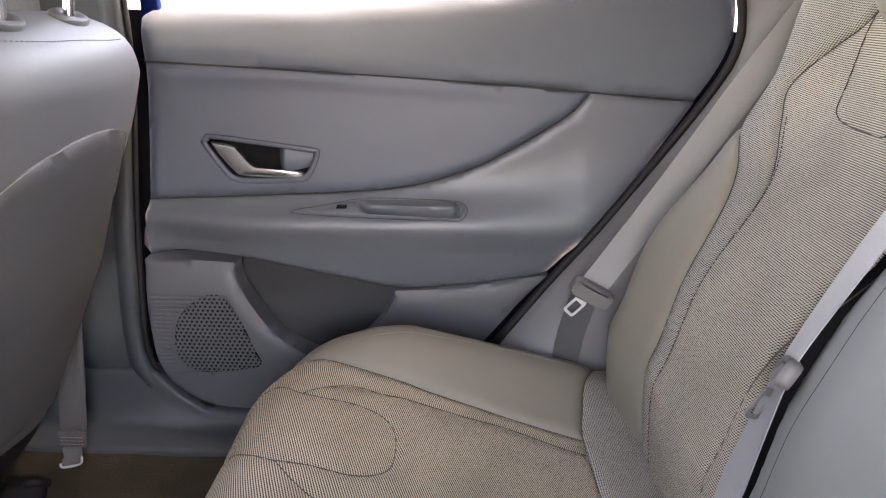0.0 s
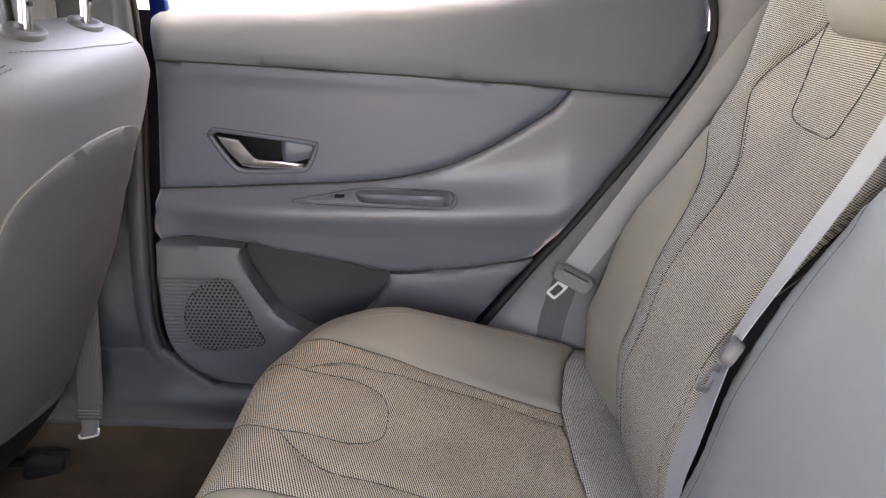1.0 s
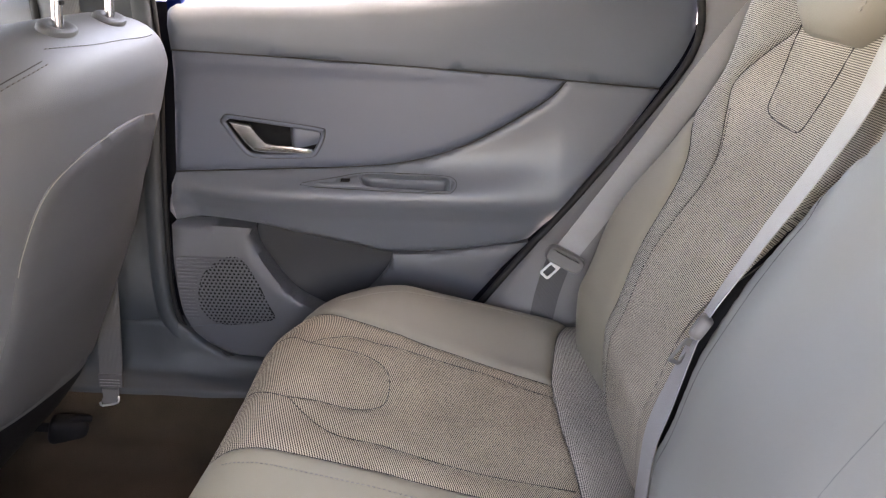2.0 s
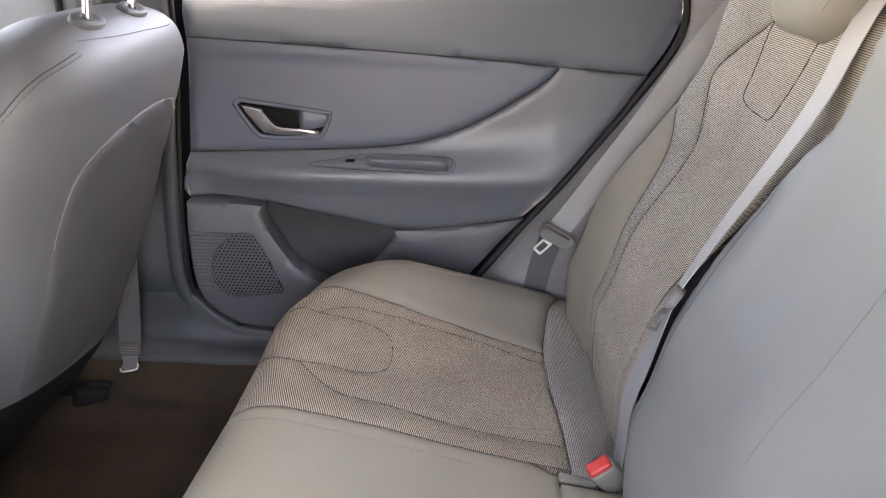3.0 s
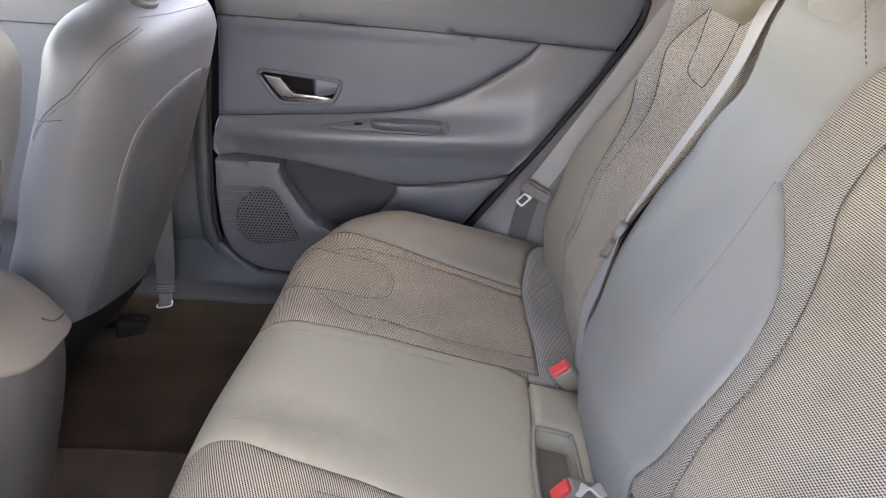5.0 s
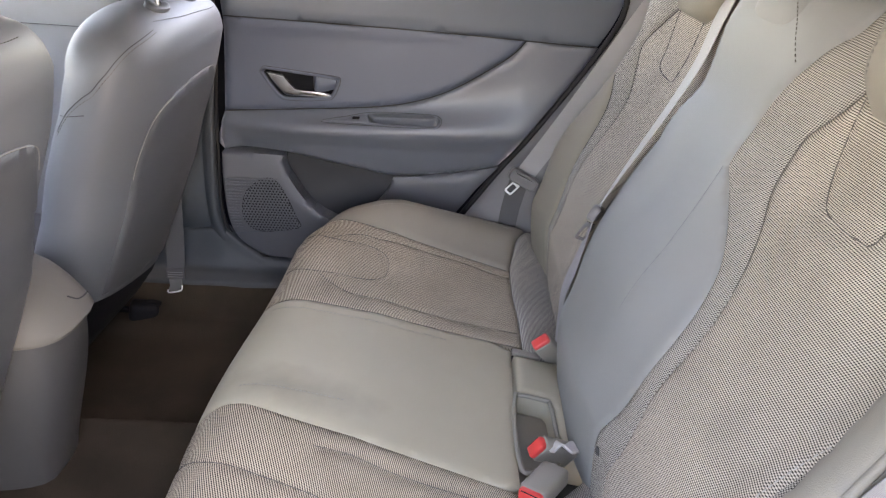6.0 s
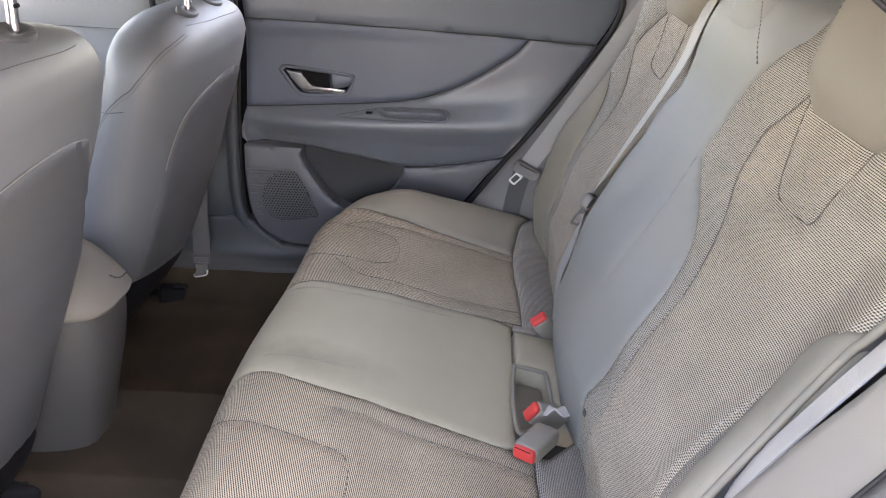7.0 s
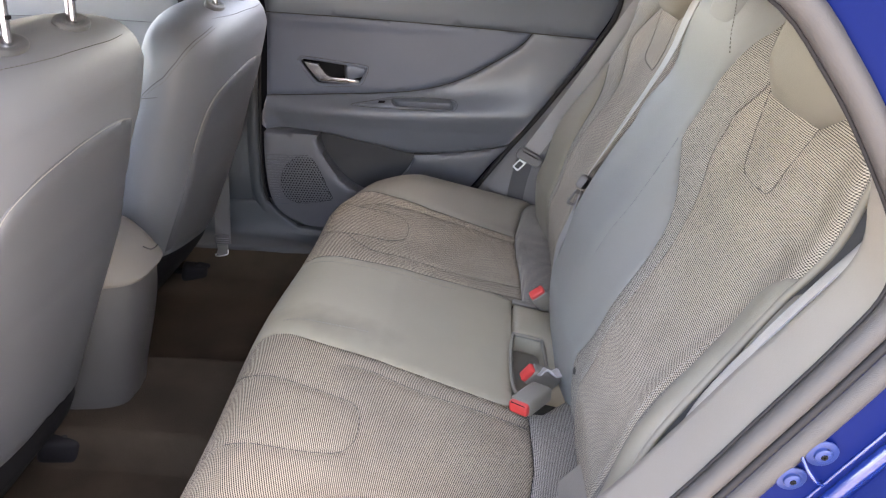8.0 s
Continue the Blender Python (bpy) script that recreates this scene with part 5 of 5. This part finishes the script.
def front_seat(name, yc, dz, dx, label):
    ob = thing(name, label, "car seat", "front seats", at=(dx, 0, dz))
    n = 56
    zs = [0.16 + 0.02 * i for i in range(32)] + [0.79, 0.80, 0.81, 0.82, 0.83, 0.84, 0.85, 0.86, 0.87, 0.878, 0.884, 0.888, 0.8905, 0.892]
    def hem(a):
        """The slanted lower hem of the backrest cover."""
        return 0.253 - 1.4 * dz + 0.066 * math.copysign(abs(math.cos(a)) ** 0.72, math.cos(a))

    rows = [[seat_point(2 * math.pi * j / n, max(z, hem(2 * math.pi * j / n)), yc) for j in range(n)] for z in sorted(set(zs))]
    part("backrest", loft(rows, True, True, None, 70), SEAT_BACK, ob, "grey vinyl front seat backrest")
    sf = normals(lambda a, z: seat_point(a, z, yc))
    # pocket panel on the back, with an arched top
    arch = spline([(0.90, hem(0.90) + 0.012), (0.92, 0.45), (0.95, 0.62), (1.03, 0.688), (1.22, 0.719), (1.48, 0.735), (1.63, 0.740), (1.81, 0.735), (1.97, 0.725), (2.06, 0.711), (2.13, 0.685), (2.28, 0.62), (2.44, 0.45), (2.50, hem(2.50) + 0.012)], 7)
    me = patch([(a * 0.2, z) for a, z in arch], lambda u, z: sf(u / 0.2, z), 0.014, 0.006, 0.010, 0.006)
    part("back_pocket", me, SEAT_PANEL, ob, "grey back panel with a map pocket")
    # pale cord paints the highlight along the pocket's arched edge
    part("pocket_edge", tube(laid(arch[12:-20], sf, 0.0030), 0.0007, 5), FAINT, ob, "pale line for the highlight on the pocket edge")
    # welt seams over the shoulder
    part("stitching", stitches(laid([(a, z) for a, z in spline([(1.0, 0.864), (1.24, 0.862), (1.58, 0.857), (1.9, 0.852), (2.15, 0.851)], 6)], sf, 0.0006), 0.005, 0.003, 0.0006), CLOTH_SEAM, ob)
    side = spline([(0.95, 0.853), (0.83, 0.848), (0.56, 0.835), (0.40, 0.822), (0.266, 0.808), (0.13, 0.790), (0.03, 0.771), (-0.11, 0.752), (-0.314, 0.726), (-0.45, 0.69)], 8)
    part("stitching", stitches(laid([(a + 0.05, z - 0.004) for a, z in side], sf, 0.0004), 0.005, 0.003, 0.0006), CLOTH_SEAM, ob)
    part("fold_line", tube(laid(spline([(-0.50, 0.722), (-0.31, 0.724), (0.0, 0.729)], 8), sf, 0.0), 0.0006, 5), THREAD, ob, "thin fold line")
    part("shoulder_seam", tube(laid(side, sf, 0.0), 0.0007, 5), THREAD, ob)
    # cushion and its base on rails
    rows = []
    for i in range(12):
        x = -1.32 + i * 0.05
        zt = 0.30 + 0.03 * smooth(-0.9, -1.15, x)
        row = []
        for j in range(24):
            a = 2 * math.pi * j / 24
            c, s = math.cos(a), math.sin(a)
            row.append((x, yc + 0.25 * math.copysign(abs(c) ** 0.5, c), zt - 0.07 + 0.07 * math.copysign(abs(s) ** 0.6, s)))
        rows.append(row)
    part("cushion", loft(rows), SEAT_PANEL, ob, "grey seat cushion")
    low = []
    for f, inward, fwd in ((0.0, 0.985, 0.0), (0.3, 0.98, 0.0), (0.6, 0.97, -0.012), (1.0, 0.95, -0.05)):
        row = []
        for j in range(40):
            a = 2 * math.pi * j / 40
            z = hem(a) + 0.012 + (0.09 - dz - hem(a)) * f
            q = seat_point(a, z, yc)
            row.append(Vector((-0.75 + (q.x + 0.75) * inward + fwd - 0.002, yc + (q.y - yc) * inward, z)))
        low.append(row)
    part("hinge_cover", loft(low), BLACK, ob, "black plastic lower cover")
    part("seat_base", box((0.34, 0.34, 0.12), 0.02, (-1.02, yc, 0.14 - dz)), BLACK, ob, "black seat base")
    for s in (-1, 1):
        r = part("seat_rail", box((0.44, 0.045, 0.035), 0.006, (-1.0, yc + s * 0.19, 0.03 - dz)), BLACK, ob, "black seat rail")
        if s > 0:
            big = 1.0 + 2.0 * dz
            part("rail_foot", box((0.075 * big, 0.050 * big, 0.055 * big), 0.014, (-0.775 - dx, yc + 0.172, 0.040 - dz), (0, 14, 20), segs=3), BLACK, r, "black plastic rail end cap")
            part("rail_lever", tube([(-0.80 - dx, yc + 0.16, 0.05 - dz), (-0.755 - dx, yc + 0.175, 0.068 - dz), (-0.735 - dx, yc + 0.19, 0.055 - dz)], 0.008, 8), BLACK, r, "black rail lever")
    # headrest posts with collars
    for s in (-1, 1):
        y = yc + s * 0.072
        base = Vector((-0.505, y, 0.884))
        m = Matrix.Translation(base) @ pose(0, 0, 0, 0, 8, 0)
        p = part("headrest_post", turned([(0.0068, -0.02), (0.0068, 0.20)], m, 16), CHROME, ob, "chrome headrest post")
        for k in range(4):
            part("notch", box((0.004, 0.009, 0.005), 0.001, m @ Vector((0.0062, 0, 0.03 + 0.026 * k)), (0, 8, 0)), BLACK, p)
        part("collar", turned([(0.024, -0.014), (0.024, -0.002), (0.0225, 0.001), (0.019, 0.0025), (0.013, 0.002), (0.009, -0.001)], m @ pose(0, 0, 0.0, 0, 16, 0) @ Matrix.Diagonal((0.85, 1.5, 1, 1)), 28), SEAT_PANEL, ob, "grey plastic post collar")
    rows = []
    for i in range(11):
        t = i / 10
        e = max(0.35, (1 - abs(2 * t - 1) ** 4) ** 0.5)
        rows.append([Vector((-0.475 + 0.03 * t + 0.055 * e * math.copysign(abs(math.sin(2 * math.pi * j / 24)) ** 0.7, math.sin(2 * math.pi * j / 24)),
                             yc + 0.13 * e * math.copysign(abs(math.cos(2 * math.pi * j / 24)) ** 0.6, math.cos(2 * math.pi * j / 24)), 1.045 + 0.16 * t)) for j in range(24)])
    part("headrest", loft(rows), SEAT_BACK, ob, "grey vinyl front headrest")
    return ob


front_seat("front_seat", 0.436, 0.0, 0.0, "grey vinyl front passenger seat seen from behind")
front_seat("front_seat", -0.310, 0.070, 0.03, "grey vinyl driver's seat, raised a little higher")

# front belt hanging down the pillar to its floor anchor
fb = thing("seat_belt", "grey front seat belt in a shaded tone, hanging to a floor anchor", "seat belt")
part("webbing", ribbon(spline([(-0.665, 0.688, 0.95), (-0.668, 0.682, 0.6), (-0.672, 0.662, 0.35), (-0.680, 0.632, 0.14)], 8), lambda t: (1, 0.05, 0)), BELT_SHADED, fb)
part("webbing_fold", box((0.050, 0.006, 0.030), 0.002, (-0.680, 0.631, 0.150), (-8, 0, 0)), BELT_SHADED, fb, "stitched webbing end")
part("anchor_plate", loft([[(-0.680 + 0.8 * x, 0.628 - d, 0.134 + 0.75 * (z - 0.145)) for x, z in ((-0.022, 0.145), (0.020, 0.147), (0.017, 0.120), (0.004, 0.098), (-0.024, 0.094), (-0.030, 0.104), (-0.022, 0.12))] for d in (0.0, 0.005)]), ZINC, fb, "bright steel anchor plate")
part("anchor_hook", tube(spline([(-0.664, 0.6215, 0.118), (-0.668, 0.6200, 0.104), (-0.690, 0.6195, 0.097), (-0.703, 0.6195, 0.096), (-0.704, 0.6200, 0.103)], 4), 0.0022, 8), STEEL, fb, "bright bent steel hook")
for z in (0.141, 0.148, 0.155):
    part("stitching", stitches([(-0.700, 0.6268, z), (-0.660, 0.6268, z)], 0.004, 0.002, 0.0008), BELT, fb)

# ---- centre console ----
con = thing("centre_console", "grey plastic centre console between the front seats", "console")
rows = []
for i in range(15):
    z = 0.02 + 0.40 * i / 14
    f = smooth(0.0, 0.42, z)
    xr = -0.482 - 0.085 * (1 - f)
    hw = 0.086 + 0.026 * f
    row = []
    for j in range(32):
        a = 2 * math.pi * j / 32
        c, s = math.cos(a), math.sin(a)
        x = xr - 0.452 + 0.35 * math.copysign(abs(c) ** 0.6, c)
        row.append((x, 0.008 + hw * math.copysign(abs(s) ** 0.45, s), z))
    rows.append(row)
part("console_body", loft(rows), CONSOLE, con, "grey moulded console body")
rows = []
for z, g_, xo in ((0.420, 1.0, 0.0), (0.423, 1.03, 0.002), (0.430, 1.04, 0.002), (0.440, 1.03, 0.0), (0.470, 0.985, -0.004), (0.492, 0.935, -0.008), (0.508, 0.86, -0.012), (0.519, 0.72, -0.03), (0.525, 0.42, -0.1)):
    row = []
    for j in range(48):
        a = 2 * math.pi * j / 48
        c, s = math.cos(a), math.sin(a)
        x = -0.935 + 0.355 * g_ * math.copysign(abs(c) ** 0.5, c) + xo
        row.append((x, 0.008 + 0.112 * g_ * math.copysign(abs(s) ** 0.6, s), z - 0.012 * smooth(-0.72, -0.56, x)))
    rows.append(row)
part("armrest_lid", loft(rows, True, True, None, 50), LID, con, "padded grey armrest lid")
part("lid_crease", tube(spline([(-0.587, 0.018, 0.4565), (-0.5805, 0.030, 0.4445), (-0.5785, 0.044, 0.4400), (-0.5775, 0.060, 0.4400)], 4), 0.0014, 6), THREAD, con, "short dark crease")
